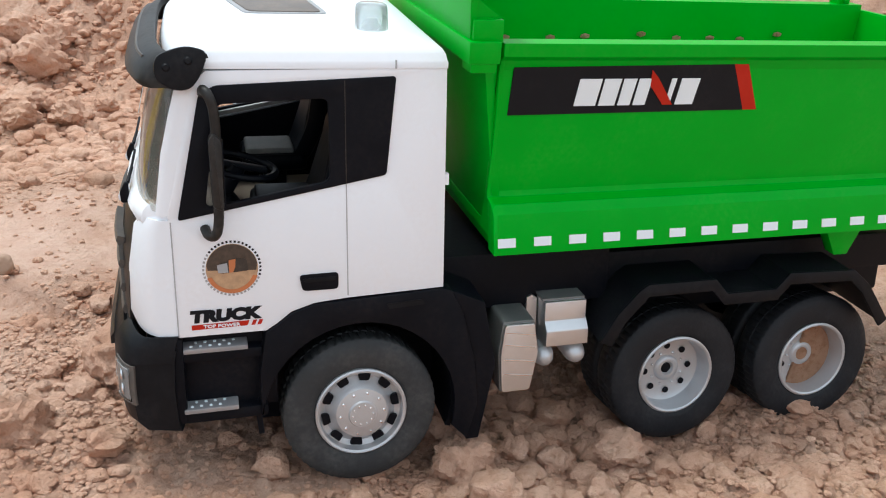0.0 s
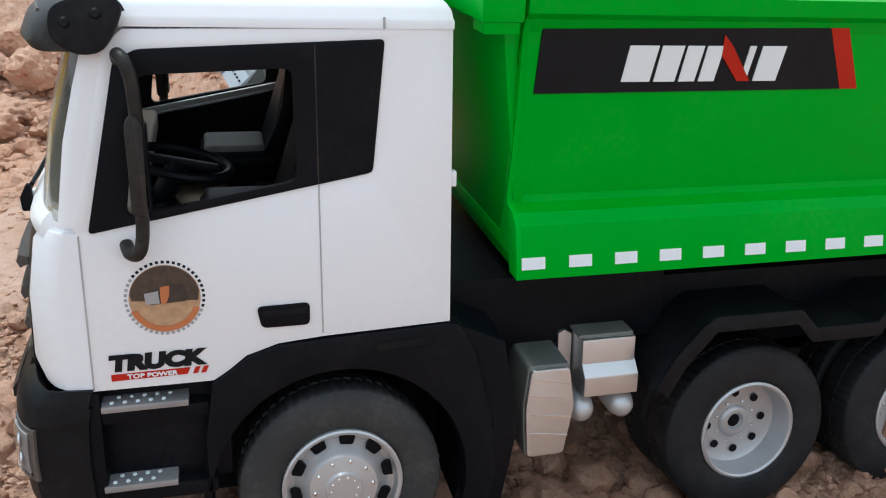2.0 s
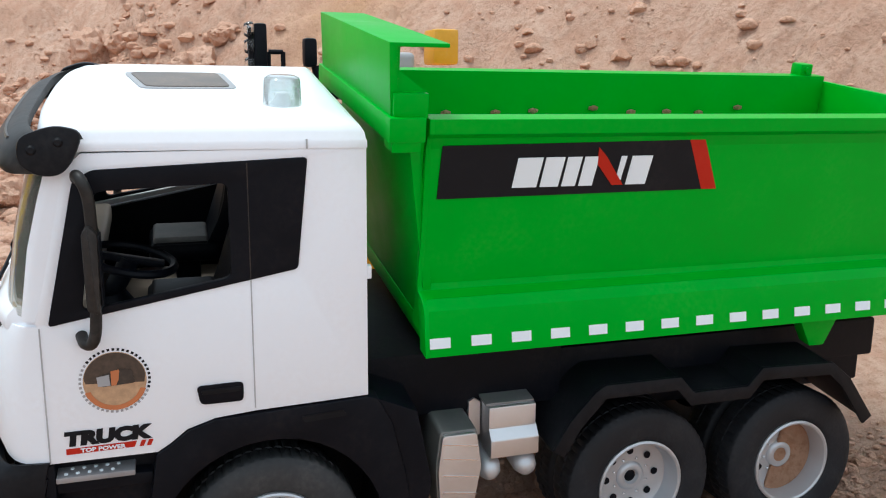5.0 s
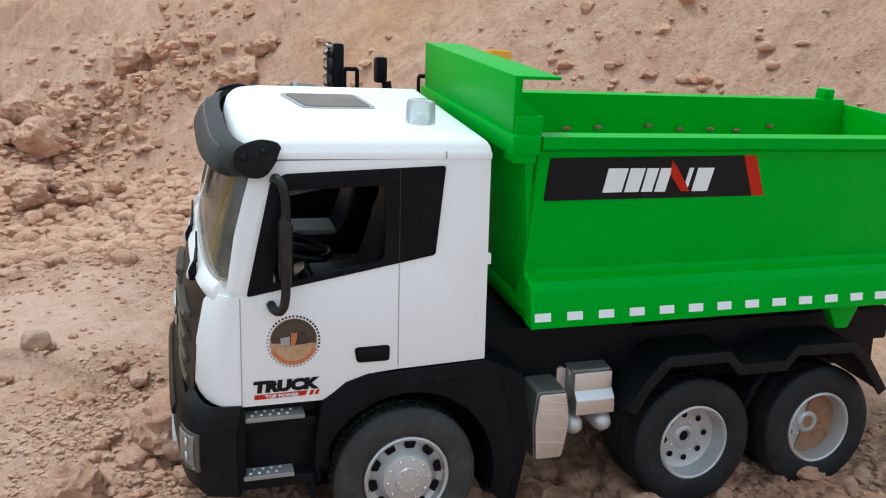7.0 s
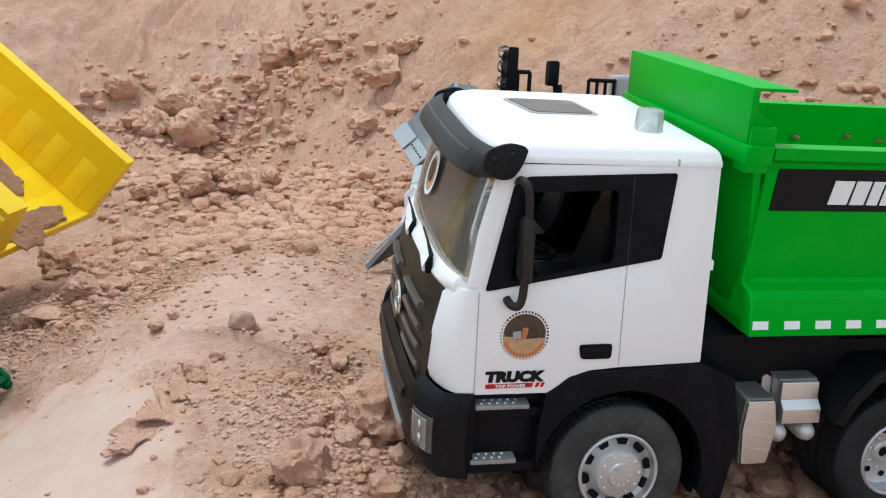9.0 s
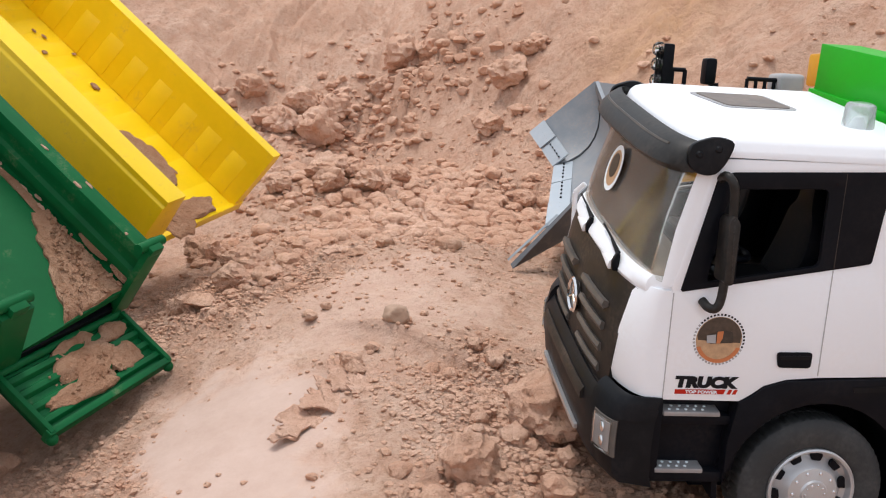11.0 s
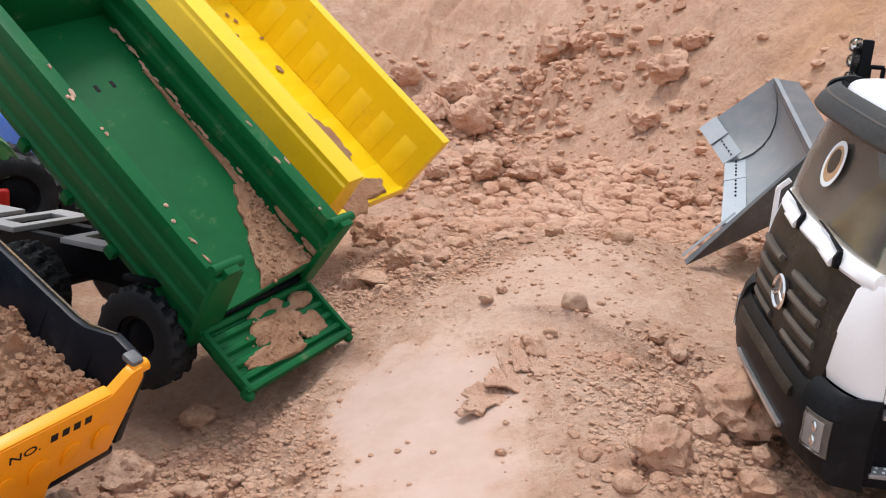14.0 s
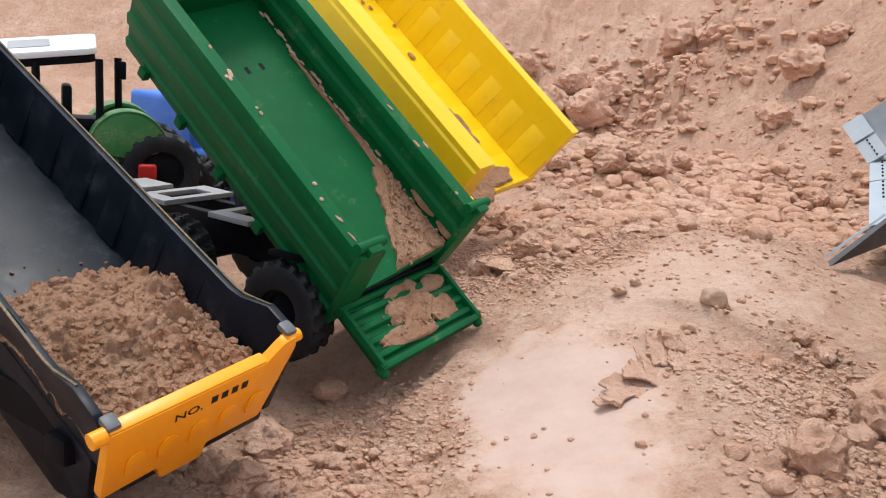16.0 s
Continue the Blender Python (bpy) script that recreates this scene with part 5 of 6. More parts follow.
CM = axes((-7.75, 3.75, 0.10), (0.94, -0.34, 0.0), (0.34, 0.94, 0.0))
frame_ob = thing("trailer_frame", CM)
frame_ob.parent = trailer
part("frame_beam", join(box(-5.2, -0.1, -0.35, -0.20, 0.55, 1.0, 0.02), box(-5.2, -0.1, 0.30, 0.45, 0.55, 1.0, 0.02), box(-0.4, -0.1, -0.5, 0.6, 0.5, 0.8, 0.03)), BLACK, frame_ob, "black trailer frame")
for x0, x1 in ((-3.45, -2.85), (-2.05, -1.35)):
    part("top_plate", slab([(x0, -0.55), (x1, -0.55), (x1, 0.70), (x0, 0.70)], "z", 1.0, 1.07, [[(x0 + 0.14, -0.30), (x1 - 0.14, -0.30), (x1 - 0.14, 0.42), (x0 + 0.14, 0.42)]], 0.01), ASHGREY, frame_ob, "grey plate with a slot")
part("top_plate", slab([(-4.2, -0.3), (-3.6, -0.3), (-3.6, 0.25), (-4.2, 0.25)], "z", 1.04, 1.10, bevel=0.01), ASHGREY, frame_ob)
part("tipping_ram", join(rod((-1.9, 0.05, 0.7), (-2.5, 0.45, 1.25), 0.10), rod((-1.8, 0.05, 0.7), (-2.1, 0.25, 0.95), 0.15)), BLACK, frame_ob)
part("axle", rod((-0.38, -0.9, 0.24), (-0.38, 1.0, 0.24), 0.08), BLACK, frame_ob)
part("axle", rod((-2.3, -0.9, 0.42), (-2.3, 1.0, 0.42), 0.08), BLACK, frame_ob)
for x, z in ((-0.38, 0.24), (-2.3, 0.42)):
    for y in (-1.05, 0.62):
        toy_wheel(frame_ob, x, y, z, 0.56, 0.42, 0.27, BLACK)
part("mud_bar", join(rod((-0.15, -1.0, 0.92), (-0.15, 1.0, 0.92), 0.05), box(-0.6, -0.1, -1.0, -0.9, 0.88, 0.95, 0.02)), BLACK, frame_ob)

# ---- the yellow tipping trailer behind it ----
YM = axes((-6.74, 6.10, 1.85), (0.739, -0.264, -0.62), (0.40, 0.90, 0.20))
yellow = thing("yellow_tipper", None, "bright yellow toy tipper body, raised, streaked with sand", "toy trailer")
ybox = thing("tipper_body", YM)
ybox.parent = yellow
YL = -5.6
part("floor_plate", box(YL, 0.0, 0.15, 2.37, -1.02, -0.92, 0.01), YELLOW, ybox)
part("side_wall", slab([(0.0, 0.0), (0.38, 0.0), (0.38, -0.10), (0.40, -0.92), (0.20, -1.0), (-0.14, -0.95), (-0.04, -0.12), (0.0, -0.09)], "x", YL, 0.0, bevel=0.012), YELLOW, ybox, "yellow side wall with a broad rim")
part("side_wall", slab([(2.15, -0.92), (2.48, 0.02), (2.48, 0.12), (2.68, 0.12), (2.68, 0.0), (2.37, -1.0)], "x", YL, 0.0, bevel=0.012), YELLOW, ybox)
part("head_wall", box(YL - 0.08, YL, 0.0, 2.6, -1.0, 0.1, 0.02), YELLOW, ybox)
for k in range(9):
    x = -0.45 - k * 0.58
    part("floor_rib", slab([(x - 0.19, -0.925), (x - 0.08, -0.909), (x + 0.08, -0.909), (x + 0.19, -0.925)], "y", 0.40, 2.14), YELLOW, ybox, "", 60)
    part("wall_rib", slab([(2.16, -0.90), (2.49, 0.0), (2.477, 0.0), (2.147, -0.90)], "x", x - 0.17, x + 0.17, bevel=0.012), YELLOW, ybox)
part("end_lip", box(-0.06, 0.02, 0.14, 2.40, -1.06, -0.89, 0.02), YELLOW, ybox)
part("caked_sand", cake(-0.55, 0.85, 0.75, 0.40, -0.90, 0.04, 21, 0.1), DAMP, ybox, "sand caked on the floor")
part("caked_sand", cake(-1.35, 1.50, 0.62, 0.26, -0.905, 0.035, 23, 0.05), DAMP, ybox)
part("caked_sand", cake(-0.22, 1.35, 0.20, 0.55, -0.90, 0.05, 29), DAMP, ybox)
rg = random.Random(31)
for k in range(14):
    part("dried_crumb", cake(-0.4 - rg.random() * 4.0, 0.6 + rg.random() * 1.5, rg.uniform(0.03, 0.10), rg.uniform(0.02, 0.06), -0.895, 0.012, 50 + k), DAMP, ybox)
part("red_tab", box(-3.0, -2.4, 0.16, 0.24, -0.35, -0.22, 0.03), RED, ybox)
YC = axes((-7.6, 7.3, 0.25), (0.94, -0.34, 0.0), (0.34, 0.94, 0.0))
ychas = thing("tipper_frame", YC)
ychas.parent = yellow
part("frame_beam", join(box(-5.0, -0.2, -0.45, -0.25, 0.45, 0.8, 0.02), box(-5.0, -0.2, 0.45, 0.65, 0.45, 0.8, 0.02), rod((-1.8, 0.1, 0.6), (-2.6, 0.1, 2.0), 0.15)), BLACK, ychas)
for x in (-1.2, -2.7, -4.4):
    for y in (-1.1, 0.9):
        toy_wheel(ychas, x, y, 0.35, 0.58, 0.42, 0.28)

# ---- the loaded orange and black dump truck ----
KM = axes((-8.33, -0.69, 0.49), (0.829, -0.366, -0.4226), (0.395, 0.895, 0.21))
dumper = thing("loaded_dump_truck", None, "orange and blue-black toy dump truck heaped with sand", "toy truck")
kbox = thing("dump_body", KM)
kbox.parent = dumper
KW, KL = 1.92, -6.2
part("floor_plate", box(KL, -0.02, 0.25, KW - 0.25, -0.98, -0.88, 0.02), NAVY, kbox)
RIM = [(KL, -0.13), (-0.95, -0.13), (-0.78, -0.10), (-0.45, 0.06), (-0.15, 0.04), (-0.05, -0.05), (-0.02, -0.85), (KL, -0.95)]
for y0, y1, lean in ((0.0, 0.08, 0.20), (KW - 0.08, KW, -0.20)):
    b = slab(RIM, "y", y0, y1, bevel=0.012)
    for v in b.verts:
        v.co.y += lean * max(0.0, -v.co.z)
    side = part("side_wall", b, NAVY, kbox, "scuffed blue-black side wall")
    for k in range(8):
        x = -0.7 - k * 0.66
        inner = y1 if y0 < 1 else y0
        s = 1 if y0 < 1 else -1
        r = slab([(inner - 0.02 * s, -0.12), (inner + s * 0.03, -0.16), (inner + s * 0.21, -0.86), (inner + s * 0.14, -0.90)], "x", x - 0.22, x + 0.10, bevel=0.008)
        part("wall_rib", r, NAVY, side)
    part("worn_rim", slab([(KL, -0.135), (-0.95, -0.135), (-0.78, -0.105), (-0.45, 0.055), (-0.45, 0.07), (-0.79, -0.085), (-0.95, -0.115), (KL, -0.115)], "y", y0 + 0.03, y1 - 0.03), WORN, side)
part("side_skirt", box(KL, -0.35, 0.16, 0.24, -1.9, -0.86, 0.02), NAVY, kbox)
part("head_wall", box(KL, KL + 0.1, 0.0, KW, -0.95, 0.1, 0.02), NAVY, kbox)
tail = part("tail_gate", slab(rounded([(0.02, 0.0), (1.46, 0.0), (1.62, 0.16), (1.74, 0.19), (1.77, 0.05), (1.54, -0.75), (0.98, -0.75), (0.95, -0.93), (0.55, -0.93), (0.50, -0.75), (0.0, -0.78)], 0.03), "x", -0.04, 0.06, bevel=0.015), ORANGE, kbox, "bright orange tailgate")
part("gate_rim", box(-0.07, 0.05, 0.03, 1.48, -0.06, 0.02, 0.02), ORANGE, tail)
for k in range(5):
    y = 0.18 + k * 0.29
    part("gate_panel", slab(rounded([(y, -0.60), (y + 0.19, -0.58 + 0.03 * (k % 2)), (y + 0.18, -0.38), (y + 0.09, -0.34), (y + 0.01, -0.40)], 0.05), "x", 0.06, 0.078, bevel=0.008), ORANGE, tail)
part("gate_pin", rod((0.0, -0.10, -0.03), (0.0, 0.02, -0.03), 0.07), ORANGE, tail)
part("gate_pin", rod((0.0, 1.66, 0.13), (0.0, 1.82, 0.13), 0.06), ORANGE, tail)
part("corner_cap", box(-0.12, 0.03, 0.02, 0.14, -0.02, 0.06, 0.03), CAP_AND_SHADE, kbox)
part("corner_cap", box(-0.13, 0.02, 1.66, 1.78, 0.16, 0.23, 0.03), CAP_AND_SHADE, kbox)
letters("NO.", 0.12, DECAL_BLACK, "lettering", tail, Matrix(((0, 0, 1, 0.064), (1, 0, 0, 0.58), (0, 1, 0, -0.20), (0, 0, 0, 1))), 1.25)
for k in range(4):
    part("number_bar", box(0.060, 0.0645, 0.93 + k * 0.10, 0.99 + k * 0.10, -0.19, -0.11, 0), DECAL_BLACK, tail)


def sand_z(X, Y):
    base = -0.64 + 0.30 * np.exp(-((X + 0.9) / 0.9) ** 2 - ((Y - 0.95) / 0.75) ** 2) + 0.17 * np.exp(-((X + 0.1) / 0.35) ** 2) - 0.35 * np.clip(-X - 1.6, 0, 1)
    base = base + 0.07 * folds(X, Y, 3.0, 21, 5)
    return base + cobbles(X, Y, 0.32, 22, 0.4) * 0.8 + cobbles(X, Y, 0.16, 27, 0.7) + cobbles(X, Y, 0.085, 29, 0.8)


load = new("sand_load", sheet(np.arange(-2.45, -0.02, 0.014), np.arange(0.10, 1.83, 0.014), sand_z))
load.data.materials.append(DAMP)
tagged(load, "heap of crumbly brown sand lying in the dump body", "sand")
km = KM.copy()
km.translation = km.translation * U
load.matrix_world = km
rg = random.Random(77)
spots = []
for _ in range(1100):
    x, y = -0.10 - abs(rg.gauss(0, 0.95)), rg.uniform(0.14, 1.78)
    if x > -2.7:
        b = lump(rg.randint(0, 99999), 0.024 * rg.choice((0.5, 0.6, 0.8, 1, 1.3, 2.0)), 1)
        spots.append(move(b, Matrix.Translation((x, y, max(-0.875, float(sand_z(np.array(x), np.array(y)))) + 0.008))))
clods_on_load = new("load_clods", finish(join(*spots), "load_clods", DAMP))
clods_on_load.matrix_world = km
tagged(clods_on_load, "loose sand clods lying on the load", "sand", kind="stuff")
kf = thing("dump_frame", axes((-8.9, 0.5, -0.42), (0.915, -0.404, 0.0), (0.404, 0.915, 0.0)))
kf.parent = dumper
part("frame_beam", join(box(-5.0, 0.0, -0.5, -0.3, 0.25, 0.6, 0.02), box(-5.0, 0.0, 0.3, 0.5, 0.25, 0.6, 0.02), box(-0.25, 0.05, -0.6, 0.6, 0.15, 0.40, 0.04)), BLACK, kf)
for x in (-1.3, -2.5):
    for y in (-0.15, 0.20):
        toy_wheel(kf, x, y, 0.12, 0.42, 0.30, 0.22)

# ---- tractor and blue toy farther off ----
tractor = thing("toy_tractor", axes((-13.15, 6.75, 0.0), (0.80, 0.60, 0.0), (-0.60, 0.80, 0.0)), "green toy tractor with white roof and black cab frame", "toy tractor")
ROOF = Matrix.Translation((-0.85, 0, 2.9)) @ Matrix.Rotation(radians(13), 4, (0.72, -0.69, 0)) @ Matrix.Translation((0.4, 0, -2.9))
part("roof", move(slab(rounded([(-1.15, -0.62), (0.30, -0.62), (0.36, 0.55), (-1.15, 0.55)], 0.15), "z", 2.86, 2.97, bevel=0.04), ROOF), WHITE, tractor, "white roof with a hatch")
part("roof_rim", move(slab(rounded([(-1.1, -0.58), (0.26, -0.58), (0.30, 0.5), (-1.1, 0.5)], 0.12), "z", 2.74, 2.84), ROOF), BLACK, tractor)
part("roof_panel", move(slab(rounded([(-0.95, -0.30), (-0.35, -0.30), (-0.35, 0.25), (-0.95, 0.25)], 0.06), "z", 2.965, 2.982), ROOF), ASHGREY, tractor)
for x, y in ((-1.0, -0.5), (-0.1, -0.5), (0.25, 0.42), (-1.0, 0.42)):
    part("pillar", rod((x, y, 1.5), (x - 0.02, y, 2.8), 0.06), BLACK, tractor)
part("work_lamp", box(0.22, 0.36, 0.34, 0.50, 2.45, 2.75, 0.03), BLACK, tractor)
part("driver_seat", join(box(-0.6, 0.0, -0.3, 0.25, 1.6, 1.85, 0.08), box(-0.65, -0.5, -0.3, 0.25, 1.7, 2.35, 0.06)), BLACK, tractor)
part("hull", join(box(-2.6, 0.3, -0.45, 0.40, 0.7, 1.6, 0.12), box(-0.9, 0.4, -0.6, 0.5, 0.8, 1.5, 0.08)), TRACTOR, tractor)
for y0, y1 in ((-0.95, -0.45), (0.40, 0.95)):
    part("guard_side", slab([(0.30 + 0.60 * math.cos(radians(a)), 1.46 + 0.60 * math.sin(radians(a))) for a in range(175, 4, -12)] + [(0.70, 1.40), (0.30, 1.30), (-0.15, 1.40)], "y", y0 if y0 < 0 else y1 - 0.06, y0 + 0.06 if y0 < 0 else y1, bevel=0.012), TRACTOR, tractor)
    part("wheel_guard", ribbon([(0.30 + 0.60 * math.cos(radians(a)), 1.46 + 0.60 * math.sin(radians(a))) for a in range(175, 4, -12)], "y", y0, y1, 0.06, 0.015), TRACTOR, tractor, "rounded green wheel guard")
    wy = -1.0 if y0 < 0 else 0.45
    toy_wheel(tractor, 0.80, wy, 1.10, 0.60, 0.50, 0.34, BLACK)
    toy_wheel(tractor, -2.2, wy + 0.1, 0.55, 0.50, 0.36, 0.26, RED)
part("tow_cover", box(0.42, 0.70, -1.12, -0.96, 0.60, 1.25, 0.06, 3), RED, tractor)
blue = thing("blue_toy", axes((-12.0, 9.3, -0.35), (0.94, -0.34, 0.0), (0.34, 0.94, 0.0)), "bright blue toy vehicle body with orange patch", "toy truck")
part("body", join(box(-2.0, 0.6, -0.9, 0.9, 0.4, 1.6, 0.12, 3), box(-2.0, -0.2, -0.9, 0.9, 1.5, 2.5, 0.12, 3)), BLUE, blue)
part("patch", box(-0.19, -0.16, -0.6, 0.6, 1.9, 2.3, 0.01), ORANGE, blue, "orange patch")
for x in (-1.5, 0.1):
    for y in (-1.0, 0.6):
        toy_wheel(blue, x, y, 0.3, 0.42, 0.35, 0.22)

# ---- wheel loader behind the truck, its bucket showing past the cab ----
loader = thing("wheel_loader", None, "yellow and grey toy wheel loader with a wide bucket", "toy loader")


def skin(points, faces, thick):
    bm = bmesh.new()
    vs = [bm.verts.new(p) for p in points]
    for f in faces:
        bm.faces.new([vs[i] for i in f])
    bmesh.ops.recalc_face_normals(bm, faces=bm.faces)
    bmesh.ops.solidify(bm, geom=bm.faces[:], thickness=thick)
    return bm


def lerp(a, b, t):
    return Vector(a) * (1 - t) + Vector(b) * t


LA, LB, LC, LD = Vector((-1.15, 9.4, 2.855)), Vector((-0.86, 8.6, 2.34)), Vector((-1.53, 5.75, 1.71)), Vector((-2.07, 5.3, 1.335))
BT1, BT2, BN, BNB = Vector((-0.17, 9.0, 3.83)), Vector((0.24, 9.0, 3.80)), Vector((-1.10, 5.3, 2.347)), Vector((-1.23, 5.3, 1.332))
TN = BN + Vector((0.45, 0.15, 0.55))
shell_pts, shell_faces = [], []
for t in (0, 0.25, 0.5, 0.75, 1.0):
    lo, hi = lerp(LC, LB, t), lerp(TN, BT1, t)
    back = lerp(lo, hi, 0.45) + Vector((0.75, -0.1, -0.35))
    for s in range(9):
        f = s / 8
        shell_pts.append(lo * (1 - f) ** 2 + back * 2 * f * (1 - f) + hi * f * f)
for i in range(4):
    for j in range(8):
        shell_faces.append((i * 9 + j, i * 9 + j + 1, (i + 1) * 9 + j + 1, (i + 1) * 9 + j))
bucket = part("bucket", skin(shell_pts, shell_faces, 0.06), BUCKET, loader, "wide grey bucket with a bolted lip")
# near end plate and back: their shade is put into a darker grey
part("bucket_wing", skin([LD, *shell_pts[0:9]], [(0, k, k + 1) for k in range(1, 9)], 0.05), CAP_AND_SHADE, bucket, "grey end plate, coloured darker for shade")
part("bucket_wing", skin([LA, *shell_pts[36:45]], [(0, k, k + 1) for k in range(1, 9)], 0.05), BUCKET, bucket)
part("bucket_back", skin([BT1, BT2, TN + Vector((0.45, 0, 0)), TN], [(0, 1, 2, 3)], 0.10), CAP_AND_SHADE, bucket)
TOWARD = Vector((-0.6, -0.6, 0.5))
for a, b, n, deep in ((LA, LB, 2, (BT1 - LA).normalized() * 0.34), (LB, LC, 3, Vector((0.33, 0.02, 0.09))), (LC, LD, 1, (BN - LD).normalized() * 0.30)):
    up = (b - a).cross(deep).normalized()
    up *= 1 if up.dot(TOWARD) > 0 else -1
    for k in range(n):
        p, q = lerp(a, b, (k + 0.02) / n) + up * 0.05, lerp(a, b, (k + 0.98) / n) + up * 0.05
        plate = part("lip_plate", skin([p, q, q + deep, p + deep], [(0, 1, 2, 3)], 0.03), LIP, bucket, "lip plate with bolt holes")
        for i in range(5 if n > 1 else 0):
            part("bolt", ball(lerp(p, q, (i + 0.6) / 5.4) + deep * 0.55 + up * 0.015, 0.018, 1), BLACK, plate)
LG = 0.9
part("hull", join(box(0.6, 4.2, 5.2, 7.0, 1.7, 3.0, 0.15, 3), box(2.0, 4.2, 5.4, 6.8, 2.8, 3.5, 0.12, 3)), LOADER, loader, "yellow loader hull")
part("lift_arm", join(rod((-0.3, 5.7, 2.0), (1.2, 5.7, 3.0), 0.16), rod((-0.3, 6.6, 2.1), (1.2, 6.6, 3.0), 0.16), rod((0.0, 6.1, 2.6), (1.5, 6.1, 3.1), 0.10)), LOADER, loader)
part("cab_frame", join(box(0.2, 1.0, 5.4, 6.7, 2.7, 3.4, 0.08), box(0.1, 1.1, 5.4, 6.7, 3.45, 3.6, 0.05)), BLACK, loader)
lampbar = part("work_lamp", join(rod((-0.08, 6.0, 3.4), (-0.08, 6.0, 4.25), 0.05), box(-0.06, 0.10, 5.9, 6.1, 3.75, 4.36, 0.04)), BLACK, loader, "black lamp bracket with clear lamps")
for z in (3.86, 4.08, 4.28):
    part("lamp_glass", lathe([(0.0, -0.06), (0.07, -0.05), (0.10, 0.0), (0.10, 0.06), (0.0, 0.06)], (-0.12, 6.0, z), "x", 20), LENS, lampbar)
    part("reflector", lathe([(0.08, 0.0), (0.03, 0.05), (0.0, 0.05)], (-0.13, 6.0, z), "x", 16), CHROME, lampbar)
part("handrail", join(rod((0.12, 6.0, 3.5), (0.12, 6.0, 4.02), 0.03), rod((0.12, 6.0, 4.02), (0.30, 6.0, 4.02), 0.03), rod((0.30, 6.0, 4.02), (0.30, 6.0, 3.5), 0.03)), BLACK, loader)
part("exhaust", join(rod((0.80, 6.0, 3.4), (0.72, 6.0, 3.86), 0.07), box(0.55, 0.72, 5.9, 6.1, 3.84, 4.20, 0.05)), BLACK, loader, "black exhaust stack")
part("guard_rail", join(*[rod((1.20 + k * 0.13, 6.0, 3.4), (1.20 + k * 0.13, 6.0, 3.95), 0.025) for k in range(4)], rod((1.20, 6.0, 3.95), (1.62, 6.0, 3.95), 0.03)), BLACK, loader)
part("roof_cap", box(1.62, 2.0, 5.9, 6.3, 3.6, 4.05, 0.08, 3), ASHGREY, loader)
part("beacon_block", box(2.25, 2.6, 5.9, 6.4, 3.9, 4.36, 0.05), LOADER, loader)
for x in (1.2, 3.5):
    for y in (4.95, 6.7):
        toy_wheel(loader, x, y, LG + 0.72, 0.75, 0.5, 0.4, LOADER)


# ---- clods and stones on the ground ----
def ground_z(x, y):
    return float(height(np.array(x), np.array(y)))


def stone(name, x, y, r, seed, label, category="clod", flat=0.75, sink=0.30, mat=None, turn=0.0, sub=4, group="loose clods", sharp=0.6):
    ob = new(name, finish(lump(seed, r, sub, sharp, flat), name, mat or CLOD, 50))
    ob.matrix_world = pose(x * U, y * U, (ground_z(x, y) + r * flat * (1 - 2 * sink)) * U, 0, 0, turn)
    return tagged(ob, label, category, group)


stone("pebble", -3.63, 3.50, 0.145, 3, "smooth grey-brown round pebble lying on the mound", "pebble", 0.85, 0.02, surface("pebble_stone", (0.42, 0.28, 0.20), 0.9, vary=0.15, dust=0.3, bump=0.2), 20, 4, "pebbles", 0.2)


def clods(rows, seed):
    """Single clods: rows of (x, y, size)."""
    for k, (x, y, r) in enumerate(rows):
        stone("clod", x, y, r, seed + k * 7, "reddish-brown angular clod of dried earth half sunk in sand", "clod", 0.80, 0.20, None, k * 47 + seed, 4 if r > 0.2 else 3)


# beside the front bumper
clods(((-3.05, 0.85, 0.25), (-2.25, 1.55, 0.40), (-2.62, 2.70, 0.13), (-2.80, 2.95, 0.10), (-2.4, 0.5, 0.16), (-2.62, 1.25, 0.13), (-2.9, 1.55, 0.09), (-2.2, 0.95, 0.12)), 100)
# below the truck and its wheels
clods(((0.26, 0.10, 0.28), (0.33, -0.35, 0.2), (-0.68, -0.30, 0.14), (-1.24, 0.15, 0.14), (1.0, 0.1, 0.14), (1.55, 0.0, 0.22), (1.15, -0.4, 0.15), (2.15, -0.45, 0.12), (0.7, 0.25, 0.13), (2.8, -0.2, 0.10), (1.25, 0.7, 0.16), (0.85, 0.65, 0.13), (1.6, 0.6, 0.12), (1.05, 1.0, 0.15)), 210)
# on the mound and by the crust
clods(((-4.10, 2.85, 0.12), (-3.88, 3.15, 0.08), (-4.62, 4.05, 0.10), (-4.45, 4.2, 0.07), (-2.72, 9.9, 0.16), (-3.0, 6.7, 0.13), (-3.75, 6.2, 0.14), (-4.05, 2.7, 0.11)), 330)
# behind and below the green trailer
clods(((-6.04, 7.8, 0.30), (-5.4, 5.95, 0.18), (-6.9, 9.4, 0.38), (-5.85, 6.3, 0.30), (-5.7, 6.9, 0.24), (-5.0, 7.4, 0.18), (-7.8, 3.1, 0.20), (-8.05, 1.85, 0.28), (-8.4, 1.2, 0.22), (-7.9, 0.95, 0.24), (-7.2, 1.5, 0.12), (-6.5, 6.0, 0.22)), 420)
